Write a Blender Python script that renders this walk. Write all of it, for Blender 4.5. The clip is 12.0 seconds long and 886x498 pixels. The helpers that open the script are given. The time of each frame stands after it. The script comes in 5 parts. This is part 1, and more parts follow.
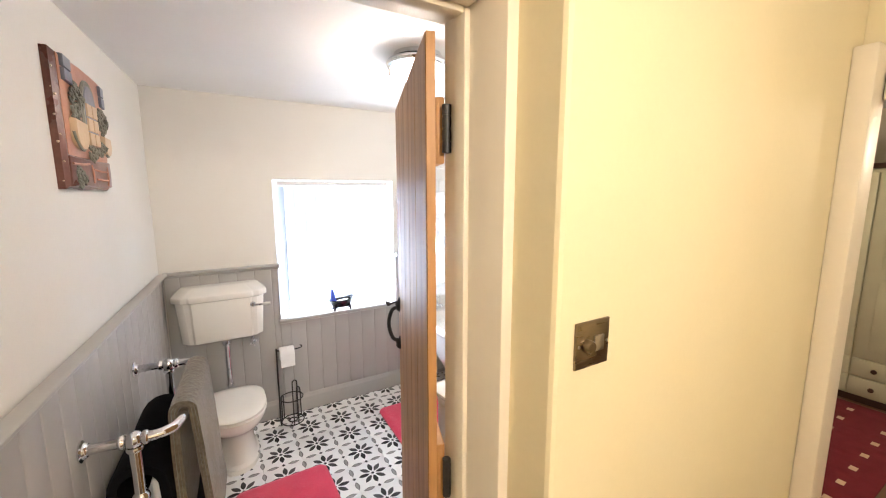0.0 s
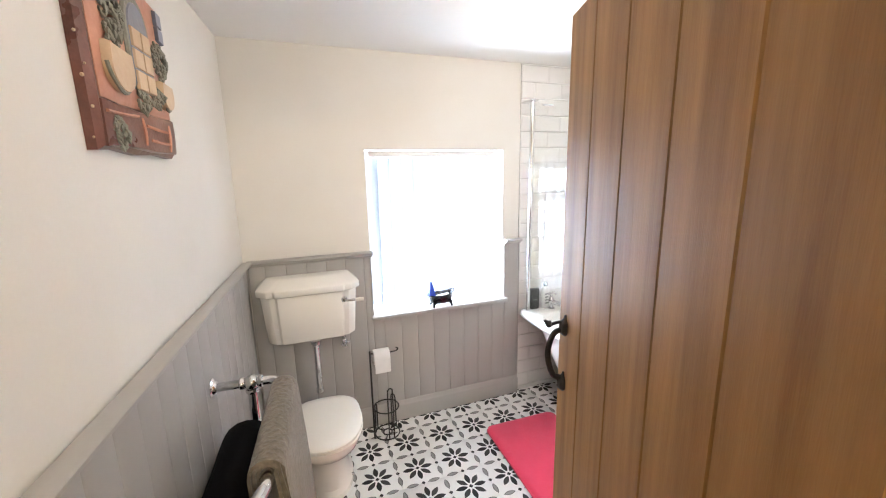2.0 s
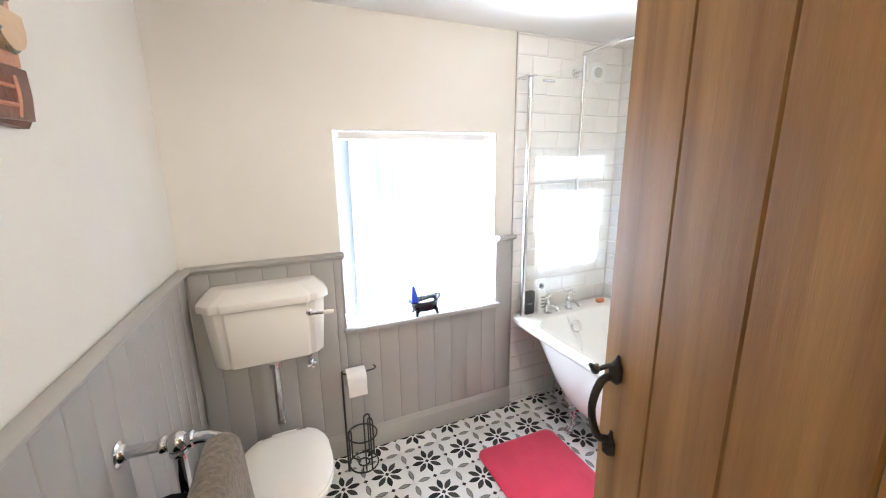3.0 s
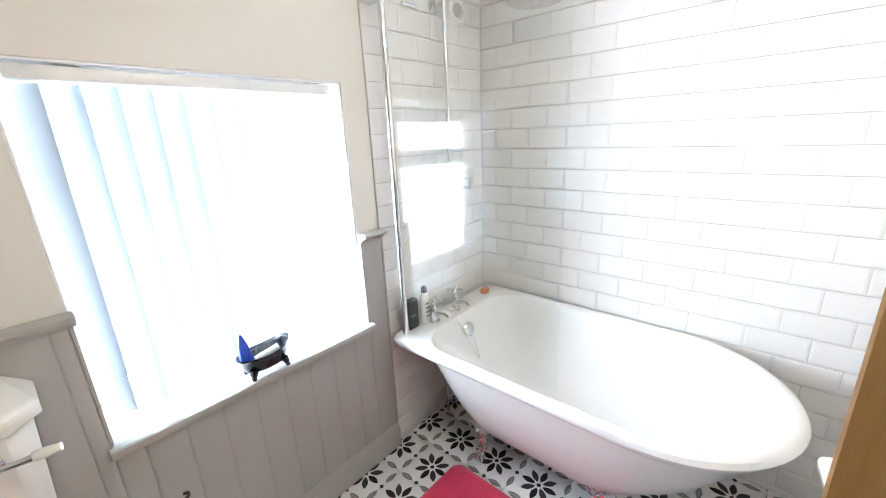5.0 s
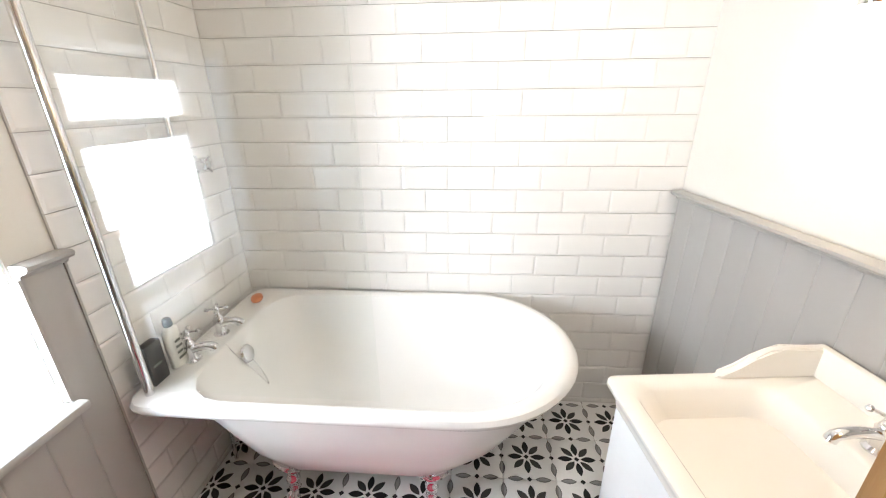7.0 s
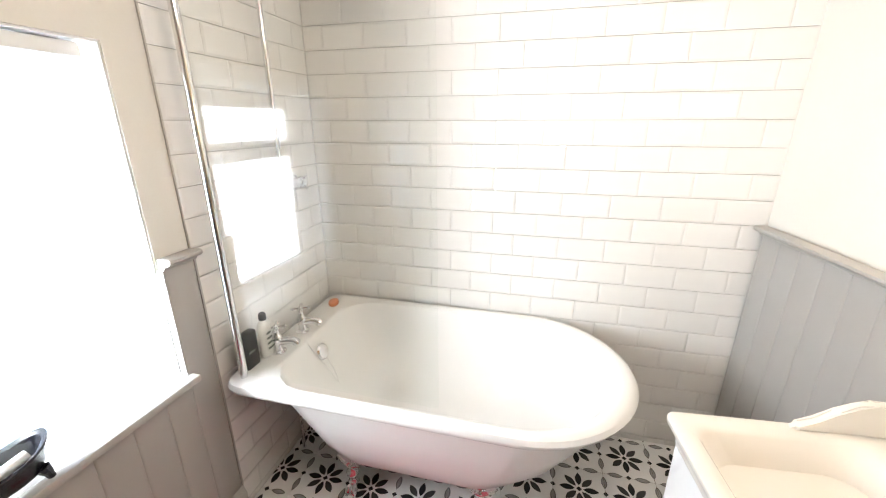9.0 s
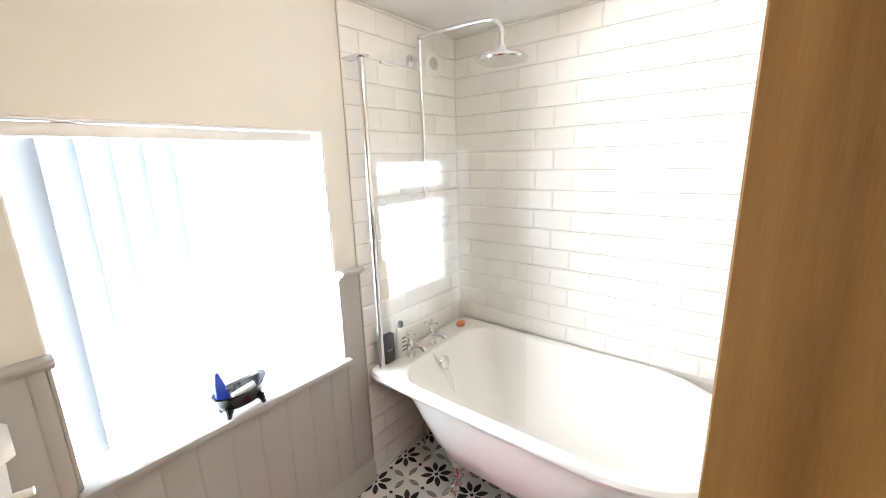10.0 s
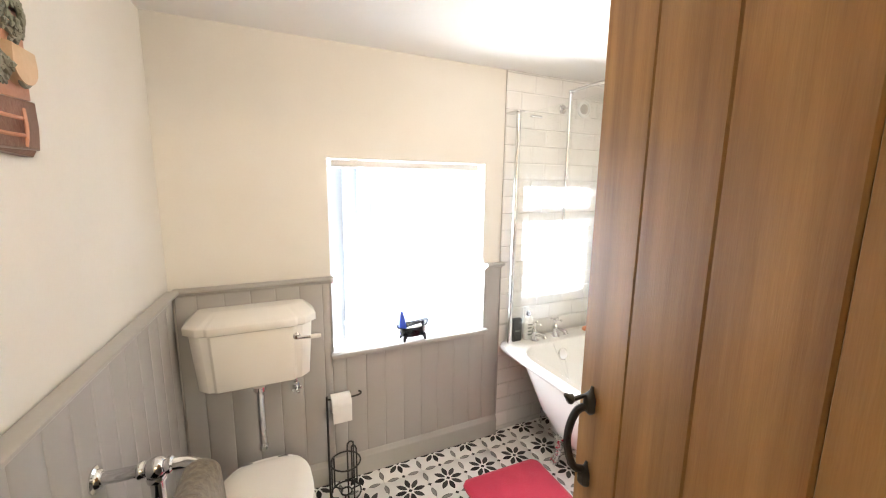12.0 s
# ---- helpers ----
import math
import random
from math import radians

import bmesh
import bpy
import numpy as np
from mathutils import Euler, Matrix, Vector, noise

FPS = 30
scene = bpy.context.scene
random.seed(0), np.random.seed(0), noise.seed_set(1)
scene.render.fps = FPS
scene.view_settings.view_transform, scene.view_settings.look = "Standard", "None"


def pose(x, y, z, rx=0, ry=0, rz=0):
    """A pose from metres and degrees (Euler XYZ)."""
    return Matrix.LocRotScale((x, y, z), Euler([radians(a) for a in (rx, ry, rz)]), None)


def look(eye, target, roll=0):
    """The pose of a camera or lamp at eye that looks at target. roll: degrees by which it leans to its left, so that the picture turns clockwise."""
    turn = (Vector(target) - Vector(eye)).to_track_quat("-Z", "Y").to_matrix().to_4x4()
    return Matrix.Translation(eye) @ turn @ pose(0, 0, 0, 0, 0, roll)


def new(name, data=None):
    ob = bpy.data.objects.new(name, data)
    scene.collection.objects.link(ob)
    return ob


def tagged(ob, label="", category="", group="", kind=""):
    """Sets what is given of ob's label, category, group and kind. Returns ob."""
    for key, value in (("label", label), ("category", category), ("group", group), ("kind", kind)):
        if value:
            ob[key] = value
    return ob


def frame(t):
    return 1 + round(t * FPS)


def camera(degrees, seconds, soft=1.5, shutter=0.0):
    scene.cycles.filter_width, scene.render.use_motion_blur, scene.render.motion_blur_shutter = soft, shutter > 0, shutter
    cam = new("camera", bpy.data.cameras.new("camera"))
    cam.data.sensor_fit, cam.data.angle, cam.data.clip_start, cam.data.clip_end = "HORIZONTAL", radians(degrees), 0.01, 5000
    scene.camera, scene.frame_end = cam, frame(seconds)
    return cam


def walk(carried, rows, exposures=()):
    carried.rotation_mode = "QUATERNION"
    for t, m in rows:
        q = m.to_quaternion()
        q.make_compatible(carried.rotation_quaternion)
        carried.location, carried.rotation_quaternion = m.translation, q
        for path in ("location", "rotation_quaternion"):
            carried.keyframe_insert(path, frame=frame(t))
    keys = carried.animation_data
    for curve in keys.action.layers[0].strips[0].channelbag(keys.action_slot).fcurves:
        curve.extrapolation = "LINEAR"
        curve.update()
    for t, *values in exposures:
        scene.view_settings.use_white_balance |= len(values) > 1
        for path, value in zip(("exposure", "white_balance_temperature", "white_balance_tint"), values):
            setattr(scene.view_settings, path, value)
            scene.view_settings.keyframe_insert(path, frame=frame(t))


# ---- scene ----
cam = camera(97.8, 12.0, soft=1.1)
PATH = [
    (0, (0.441, 0.456, 1.663), (1.446, 2.16, 1.37), -0.1),
    (0.5, (0.391, 0.59, 1.658), (1.285, 2.356, 1.369), -0.75),
    (1, (0.354, 0.734, 1.644), (1.161, 2.538, 1.337), -1.35),
    (1.5, (0.372, 0.892, 1.612), (1.107, 2.719, 1.266), -1.58),
    (2, (0.423, 1.109, 1.614), (1.102, 2.949, 1.223), -1.17),
    (2.5, (0.455, 1.268, 1.599), (1.143, 3.101, 1.193), -1.12),
    (2.7, (0.467, 1.343, 1.597), (1.192, 3.16, 1.179), -0.9),
    (4.3, (0.639, 1.902, 1.591), (1.831, 3.41, 1.04), -2.1),
    (4.5, (0.661, 1.951, 1.577), (1.931, 3.398, 1.035), -2.5),
    (5, (0.748, 2.091, 1.548), (2.195, 3.35, 0.978), -2.5),
    (5.5, (0.794, 2.191, 1.528), (2.434, 3.163, 0.924), -2.6),
    (6, (0.86, 2.253, 1.516), (2.646, 2.861, 0.851), -2.7),
    (6.5, (0.897, 2.323, 1.529), (2.751, 2.543, 0.812), -0.6),
    (6.7, (0.937, 2.292, 1.519), (2.795, 2.44, 0.795), -0.9),
    (8.5, (0.907, 2.327, 1.531), (2.783, 2.505, 0.862), -0.0),
    (9, (0.855, 2.291, 1.552), (2.697, 2.757, 0.928), -0.1),
    (9.5, (0.792, 2.166, 1.546), (2.524, 3.024, 1.032), -1.2),
    (10, (0.719, 2.017, 1.616), (2.25, 3.226, 1.175), -1.7),
    (10.5, (0.608, 1.908, 1.633), (1.984, 3.31, 1.254), -1.0),
    (11, (0.523, 1.756, 1.624), (1.716, 3.329, 1.307), -0.5),
    (11.5, (0.476, 1.617, 1.613), (1.528, 3.293, 1.312), 0.05),
    (12, (0.496, 1.42, 1.622), (1.34, 3.204, 1.297), 0.74),
]
walk(cam, [(t, look(eye, target, roll)) for t, eye, target, roll in PATH], [(0, 0.42, 6050, 14), (2.5, 0.42, 6000, 12), (4.5, 0.20, 5800, 9), (5.5, 0.10, 5950, 9.5), (6.5, 0.08, 6250, 11), (8.5, 0.08, 6650, 12), (9.5, 0.14, 6500, 11), (10.5, 0.30, 6500, 10.5), (12, 0.42, 6750, 12)])


# ---- world and lights ----
world = bpy.data.worlds.new("world")
scene.world = world
world.use_nodes = True
_wn = world.node_tree.nodes
_sky = _wn.new("ShaderNodeTexSky")
_sky.sky_type, _sky.sun_disc, _sky.sun_elevation, _sky.sun_rotation = "NISHITA", False, radians(40), radians(20)
world.node_tree.links.new(_sky.outputs[0], _wn["Background"].inputs[0])
_wn["Background"].inputs[1].default_value = 0.12


def lamp(name, kind, place, target, power, colour, size=0.1, size_y=None):
    data = bpy.data.lights.new(name, kind)
    data.energy, data.color = power, colour
    if kind == "AREA":
        data.size = size
        if size_y:
            data.shape, data.size_y = "RECTANGLE", size_y
    else:
        data.shadow_soft_size = size
    ob = new(name, data)
    ob.matrix_world = look(place, target)
    return ob


lamp("window_daylight", "AREA", (1.2545, 3.742, 1.19), (1.2545, 2.0, 1.16), 132, (0.87, 0.945, 1.0), 0.88, 0.86)
lamp("bathroom_ceiling_bulb", "POINT", (1.30, 2.14, 2.17), (1.3, 2.14, 0), 18, (1.0, 0.85, 0.68), 0.06)
lamp("wall_bulb_a", "POINT", (1.125, 1.385, 1.62), (1.1, 1.4, 0), 0.4, (1.0, 0.86, 0.68), 0.03)
lamp("wall_bulb_b", "POINT", (1.945, 1.465, 1.62), (1.9, 1.5, 0), 0.4, (1.0, 0.86, 0.68), 0.03)
lamp("hall_bulb", "POINT", (0.60, -0.35, 2.10), (0.6, 0, 0), 58, (1.0, 0.86, 0.66), 0.07)
# unseen fill added to brighten the wardrobe next door; it has no fitting
lamp("bedroom_fill", "POINT", (3.9, 0.2, 2.05), (3.9, 0, 0), 30, (1.0, 0.82, 0.56), 0.08)


# ---- materials ----
def material(name, c1, c2=None, rough=0.5, metal=0.0, scale=6.0, fine=60.0, bump=0.1, spec=0.5, coat=0.0, stretch=(1, 1, 1), rvar=0.1, piece=0.0, sheen=0.0, rings=0.0):
    """A surface of two tones mixed at a broad and a fine scale, with fine relief and uneven gloss. piece: how much pieces differ."""
    m = bpy.data.materials.new(name)
    m.use_nodes = True
    t = m.node_tree
    n, link = t.nodes, t.links.new
    b = n["Principled BSDF"]
    co = n.new("ShaderNodeTexCoord")
    mp = n.new("ShaderNodeMapping")
    mp.inputs["Scale"].default_value = stretch
    link(co.outputs["Object"], mp.inputs[0])
    if piece:
        oi = n.new("ShaderNodeObjectInfo")
        sh = n.new("ShaderNodeVectorMath")
        sh.operation = "SCALE"
        sh.inputs[0].default_value = (13.1, 7.7, 9.3)
        link(oi.outputs["Random"], sh.inputs["Scale"])
        link(sh.outputs[0], mp.inputs["Location"])
    big, small = n.new("ShaderNodeTexNoise"), n.new("ShaderNodeTexNoise")
    for tex, s, d in ((big, scale, 4), (small, fine, 3)):
        tex.inputs["Scale"].default_value, tex.inputs["Detail"].default_value = s, d
        link(mp.outputs[0], tex.inputs["Vector"])
    add = n.new("ShaderNodeMath")
    add.operation = "MULTIPLY_ADD"
    add.inputs[1].default_value = 0.35
    link(small.outputs[0], add.inputs[0])
    link(big.outputs[0], add.inputs[2])
    ramp = n.new("ShaderNodeMapRange")
    ramp.inputs["From Min"].default_value, ramp.inputs["From Max"].default_value = 0.42, 0.95
    link(add.outputs[0], ramp.inputs["Value"])
    if rings:
        wave, ring = n.new("ShaderNodeTexWave"), n.new("ShaderNodeMath")
        for key, v in (("Scale", rings), ("Distortion", 7.0), ("Detail", 2.5), ("Detail Scale", 0.55)):
            wave.inputs[key].default_value = v
        link(mp.outputs[0], wave.inputs["Vector"])
        ring.operation = "MULTIPLY_ADD"
        ring.inputs[1].default_value = 0.32
        link(wave.outputs["Fac"], ring.inputs[0])
        link(add.outputs[0], ring.inputs[2])
        link(ring.outputs[0], ramp.inputs["Value"])
        ramp.inputs["From Min"].default_value, ramp.inputs["From Max"].default_value = 0.50, 1.26
    mix = n.new("ShaderNodeMix")
    mix.data_type = "RGBA"
    mix.inputs["A"].default_value = (*c1, 1)
    mix.inputs["B"].default_value = (*(c2 or c1), 1)
    link(ramp.outputs[0], mix.inputs["Factor"])
    out = mix.outputs["Result"]
    if piece:
        hs = n.new("ShaderNodeHueSaturation")
        mr = n.new("ShaderNodeMapRange")
        mr.inputs["To Min"].default_value, mr.inputs["To Max"].default_value = 1 - piece, 1 + piece
        link(oi.outputs["Random"], mr.inputs["Value"])
        link(mr.outputs[0], hs.inputs["Value"])
        link(out, hs.inputs["Color"])
        out = hs.outputs[0]
    link(out, b.inputs["Base Color"])
    rr = n.new("ShaderNodeMapRange")
    rr.inputs["To Min"].default_value, rr.inputs["To Max"].default_value = max(0.02, rough - rvar * rough), min(1, rough + rvar * rough)
    link(big.outputs[0], rr.inputs["Value"])
    link(rr.outputs[0], b.inputs["Roughness"])
    b.inputs["Metallic"].default_value = metal
    b.inputs["Specular IOR Level"].default_value = spec
    b.inputs["Coat Weight"].default_value = coat
    b.inputs["Sheen Weight"].default_value = sheen
    if bump:
        bp = n.new("ShaderNodeBump")
        bp.inputs["Strength"].default_value, bp.inputs["Distance"].default_value = bump, 0.004
        link(add.outputs[0], bp.inputs["Height"])
        link(bp.outputs[0], b.inputs["Normal"])
    return m


def glow(name, colour, strength):
    m = bpy.data.materials.new(name)
    m.use_nodes = True
    b = m.node_tree.nodes["Principled BSDF"]
    b.inputs["Base Color"].default_value = (*colour, 1)
    b.inputs["Emission Color"].default_value = (*colour, 1)
    b.inputs["Emission Strength"].default_value = strength
    return m


def glass(name, colour=(1, 1, 1), gloss=1.0):
    """Thin clear sheet glass: see-through, with mirror gloss by angle."""
    m = bpy.data.materials.new(name)
    m.use_nodes = True
    t = m.node_tree
    n, link = t.nodes, t.links.new
    tr, gl, mx, fr, mu = n.new("ShaderNodeBsdfTransparent"), n.new("ShaderNodeBsdfGlossy"), n.new("ShaderNodeMixShader"), n.new("ShaderNodeLayerWeight"), n.new("ShaderNodeMapRange")
    pw = n.new("ShaderNodeMath")
    tr.inputs[0].default_value = (*colour, 1)
    gl.inputs["Roughness"].default_value = 0.01
    fr.inputs["Blend"].default_value = 0.5
    pw.operation = "POWER"
    pw.inputs[1].default_value = 4.0
    mu.inputs["To Min"].default_value, mu.inputs["To Max"].default_value = 0.045 * gloss, gloss
    link(fr.outputs["Facing"], pw.inputs[0])
    link(pw.outputs[0], mu.inputs["Value"])
    link(mu.outputs[0], mx.inputs[0])
    link(tr.outputs[0], mx.inputs[1])
    link(gl.outputs[0], mx.inputs[2])
    link(mx.outputs[0], n["Material Output"].inputs[0])
    return m


def patterned_tile(name, half):
    """A glazed white tile printed with an eight-petalled flower, leaves along the edges and small diamonds at the middle of each edge."""
    m = bpy.data.materials.new(name)
    m.use_nodes = True
    t = m.node_tree
    n, link = t.nodes, t.links.new
    b = n["Principled BSDF"]

    def mth(op, a, c=None, d=None):
        k = n.new("ShaderNodeMath")
        k.operation = op
        for i, v in enumerate((a, c, d)):
            if v is None:
                continue
            if isinstance(v, (int, float)):
                k.inputs[i].default_value = v
            else:
                link(v, k.inputs[i])
        return k.outputs[0]

    co = n.new("ShaderNodeTexCoord")
    sp = n.new("ShaderNodeSeparateXYZ")
    link(co.outputs["Object"], sp.inputs[0])
    x, y = sp.outputs[0], sp.outputs[1]
    ax, ay = mth("ABSOLUTE", x), mth("ABSOLUTE", y)
    r = mth("SQRT", mth("ADD", mth("MULTIPLY", x, x), mth("MULTIPLY", y, y)))
    turn = mth("ADD", mth("ARCTAN2", y, x), math.pi + math.pi / 8)
    part8 = mth("DIVIDE", turn, math.pi / 4)
    off = mth("MULTIPLY", mth("SUBTRACT", mth("FRACT", part8), 0.5), math.pi / 4)

    def leaf(u, v, a, w):
        """1 inside a pointed leaf of half length a and half width w."""
        q = mth("DIVIDE", u, a)
        return mth("GREATER_THAN", mth("MULTIPLY", mth("SUBTRACT", 1.0, mth("MULTIPLY", q, q)), w), mth("ABSOLUTE", v))

    u = mth("SUBTRACT", mth("MULTIPLY", r, mth("COSINE", off)), half * 0.46)
    v = mth("MULTIPLY", r, mth("SINE", off))
    petal = leaf(u, v, half * 0.30, half * 0.125)
    odd = mth("MODULO", mth("FLOOR", part8), 2.0)
    heart = mth("LESS_THAN", mth("ADD", ax, ay), half * 0.11)
    edges, cores, dots = None, None, None
    for p, q in ((ax, ay), (ay, ax)):
        v2 = mth("SUBTRACT", half, p)
        u2 = mth("SUBTRACT", q, half * 0.53)
        e, c = leaf(u2, v2, half * 0.30, half * 0.105), leaf(u2, v2, half * 0.24, half * 0.062)
        d = mth("LESS_THAN", mth("ADD", v2, q), half * 0.10)
        edges = e if edges is None else mth("MAXIMUM", edges, e)
        cores = c if cores is None else mth("MAXIMUM", cores, c)
        dots = d if dots is None else mth("MAXIMUM", dots, d)
    noise_t = n.new("ShaderNodeTexNoise")
    noise_t.inputs["Scale"].default_value, noise_t.inputs["Detail"].default_value = 90, 4
    link(co.outputs["Object"], noise_t.inputs["Vector"])

    def layer(under, mask, colour):
        k = n.new("ShaderNodeMix")
        k.data_type = "RGBA"
        link(mask, k.inputs["Factor"])
        link(under, k.inputs["A"])
        k.inputs["B"].default_value = (*colour, 1)
        return k.outputs["Result"]

    base = n.new("ShaderNodeMix")
    base.data_type = "RGBA"
    base.inputs["A"].default_value, base.inputs["B"].default_value = (0.82, 0.81, 0.79, 1), (0.76, 0.75, 0.73, 1)
    link(noise_t.outputs[0], base.inputs["Factor"])
    c = base.outputs["Result"]
    c = layer(c, edges, (0.16, 0.155, 0.15))
    c = layer(c, cores, (0.30, 0.295, 0.28))
    c = layer(c, petal, (0.012, 0.012, 0.012))
    c = layer(c, mth("MULTIPLY", petal, odd), (0.042, 0.040, 0.038))
    c = layer(c, mth("MAXIMUM", heart, dots), (0.02, 0.02, 0.02))
    link(c, b.inputs["Base Color"])
    b.inputs["Roughness"].default_value = 0.38
    b.inputs["Specular IOR Level"].default_value = 0.3
    bp = n.new("ShaderNodeBump")
    bp.inputs["Strength"].default_value, bp.inputs["Distance"].default_value = 0.06, 0.002
    link(noise_t.outputs[0], bp.inputs["Height"])
    link(bp.outputs[0], b.inputs["Normal"])
    return m


def slat_cloth(name):
    """White blind fabric that lets part of the light through."""
    m = bpy.data.materials.new(name)
    m.use_nodes = True
    t = m.node_tree
    n, link = t.nodes, t.links.new
    tr, df, mx = n.new("ShaderNodeBsdfTranslucent"), n.new("ShaderNodeBsdfDiffuse"), n.new("ShaderNodeMixShader")
    tex = n.new("ShaderNodeTexNoise")
    tex.inputs["Scale"].default_value = 300
    mr = n.new("ShaderNodeMapRange")
    mr.inputs["To Min"].default_value, mr.inputs["To Max"].default_value = 0.02, 0.032
    link(tex.outputs[0], mr.inputs["Value"])
    tr.inputs[0].default_value, df.inputs[0].default_value = (0.80, 0.88, 0.94, 1), (0.44, 0.49, 0.56, 1)
    link(mr.outputs[0], mx.inputs[0])
    link(df.outputs[0], mx.inputs[1])
    link(tr.outputs[0], mx.inputs[2])
    link(mx.outputs[0], n["Material Output"].inputs[0])
    return m


M_PLASTER = material("cream_plaster", (0.71, 0.685, 0.635), (0.67, 0.64, 0.585), 0.75, scale=2.5, fine=120, bump=0.12)
M_CEIL = material("ceiling_paint", (0.83, 0.815, 0.79), (0.80, 0.785, 0.76), 0.85, scale=2, fine=90, bump=0.15)
M_YELLOW = material("yellow_hall_paint", (0.75, 0.665, 0.45), (0.71, 0.625, 0.41), 0.7, scale=2, fine=110, bump=0.1)
M_GREY = material("grey_panel_paint", (0.385, 0.37, 0.35), (0.37, 0.355, 0.335), 0.45, scale=5, fine=80, bump=0.025, piece=0.015)
M_RAIL = material("grey_rail_paint", (0.395, 0.38, 0.355), (0.37, 0.355, 0.33), 0.36, scale=5, fine=80, bump=0.05)
M_CREAM = material("cream_gloss_paint", (0.75, 0.68, 0.56), (0.71, 0.64, 0.52), 0.45, scale=4, fine=60, bump=0.05)
M_WHITE = material("white_gloss_paint", (0.78, 0.78, 0.77), (0.74, 0.74, 0.73), 0.35, scale=5, fine=70, bump=0.04)
M_GROUT = material("grout", (0.50, 0.48, 0.45), (0.43, 0.415, 0.39), 0.85, scale=9, fine=200, bump=0.3)
M_FGROUT = material("floor_grout", (0.45, 0.43, 0.40), (0.38, 0.36, 0.33), 0.9, scale=9, fine=200, bump=0.3)
M_TILE = material("white_glazed_tile", (0.77, 0.755, 0.73), (0.74, 0.725, 0.70), 0.09, scale=4, fine=30, bump=0.04, piece=0.03)
M_CERAMIC = material("white_ceramic", (0.80, 0.77, 0.71), (0.78, 0.75, 0.69), 0.10, scale=3, fine=25, bump=0.015)
M_SEAT = material("white_seat", (0.80, 0.76, 0.69), (0.78, 0.74, 0.67), 0.22, scale=3, fine=25, bump=0.01)
M_ENAMEL = material("white_enamel", (0.81, 0.80, 0.78), (0.79, 0.78, 0.76), 0.20, scale=3, fine=18, bump=0.03)
M_CHROME = material("chrome", (0.80, 0.80, 0.81), (0.74, 0.74, 0.75), 0.08, metal=1.0, scale=8, fine=90, bump=0.02)
M_IRON = material("black_iron", (0.018, 0.017, 0.016), (0.03, 0.028, 0.026), 0.45, scale=20, fine=160, bump=0.35)
M_OAK = material("oak_plank", (0.40, 0.208, 0.063), (0.22, 0.100, 0.027), 0.50, scale=5, fine=60, bump=0.16, spec=0.42, stretch=(9, 9, 0.55), piece=0.09, rings=0.8)
M_OAKEDGE = material("oak_edge", (0.50, 0.27, 0.10), (0.40, 0.20, 0.07), 0.5, scale=6, fine=40, bump=0.15, stretch=(9, 9, 0.6))
M_PINK = material("pink_mat_pile", (0.66, 0.030, 0.085), (0.55, 0.022, 0.066), 0.95, scale=9, fine=420, bump=1.0, sheen=0.4)
M_TOWEL = material("grey_brown_towel", (0.20, 0.165, 0.12), (0.10, 0.082, 0.06), 0.97, scale=70, fine=380, bump=1.0, sheen=0.25)
M_BLACKT = material("black_towel", (0.0035, 0.0035, 0.0045), (0.007, 0.007, 0.008), 0.97, scale=18, fine=330, bump=0.9, spec=0.1)
M_TERRA = material("terracotta_clay", (0.52, 0.26, 0.17), (0.40, 0.18, 0.115), 0.42, scale=14, fine=90, bump=0.5)
M_TERRADARK = material("dark_red_clay", (0.085, 0.030, 0.022), (0.19, 0.072, 0.05), 0.28, scale=11, fine=90, bump=0.5)
M_SAND = material("cream_clay", (0.60, 0.44, 0.29), (0.52, 0.37, 0.23), 0.45, scale=14, fine=90, bump=0.4)
M_LEAFCLAY = material("green_clay", (0.15, 0.16, 0.12), (0.24, 0.23, 0.18), 0.4, scale=30, fine=120, bump=0.6)
M_SLATE = material("blue_clay", (0.16, 0.18, 0.23), (0.22, 0.23, 0.27), 0.4, scale=20, fine=90, bump=0.4)
M_SOAP = material("orange_soap", (0.62, 0.22, 0.10), (0.55, 0.18, 0.08), 0.4, scale=12, fine=60, bump=0.1)
M_BLACKPLASTIC = material("black_plastic", (0.015, 0.015, 0.016), (0.03, 0.03, 0.03), 0.3, scale=12, fine=60, bump=0.05)
M_BLACKGLOSS = material("black_glazed_pottery", (0.010, 0.010, 0.014), (0.016, 0.016, 0.022), 0.24, scale=12, fine=60, bump=0.02)
M_BOTTLE = material("white_bottle", (0.78, 0.78, 0.75), (0.72, 0.72, 0.68), 0.3, scale=12, fine=60, bump=0.02)
M_BLUE = material("blue_tube_plastic", (0.02, 0.05, 0.42), (0.03, 0.08, 0.5), 0.3, scale=30, fine=90, bump=0.02)
M_RED = material("red_print", (0.5, 0.02, 0.03), None, 0.4, bump=0)
M_INK = material("grey_print", (0.18, 0.2, 0.18), None, 0.5, bump=0)
M_PAPER = material("white_paper", (0.82, 0.81, 0.79), (0.77, 0.76, 0.74), 0.95, scale=20, fine=250, bump=0.3)
M_BRASS = material("antique_brass_plate", (0.30, 0.24, 0.17), (0.24, 0.19, 0.13), 0.28, metal=1.0, scale=20, fine=200, bump=0.05, stretch=(1, 1, 8))
M_STEEL = material("brushed_steel", (0.62, 0.60, 0.56), (0.54, 0.52, 0.48), 0.3, metal=1.0, scale=20, fine=200, bump=0.03)
M_CARPET = material("red_patterned_rug", (0.16, 0.008, 0.018), (0.11, 0.005, 0.012), 0.98, scale=12, fine=300, bump=0.8)
M_BROWN = material("brown_floorboards", (0.16, 0.085, 0.04), (0.11, 0.055, 0.025), 0.5, scale=4, fine=40, bump=0.15, stretch=(1, 9, 1))
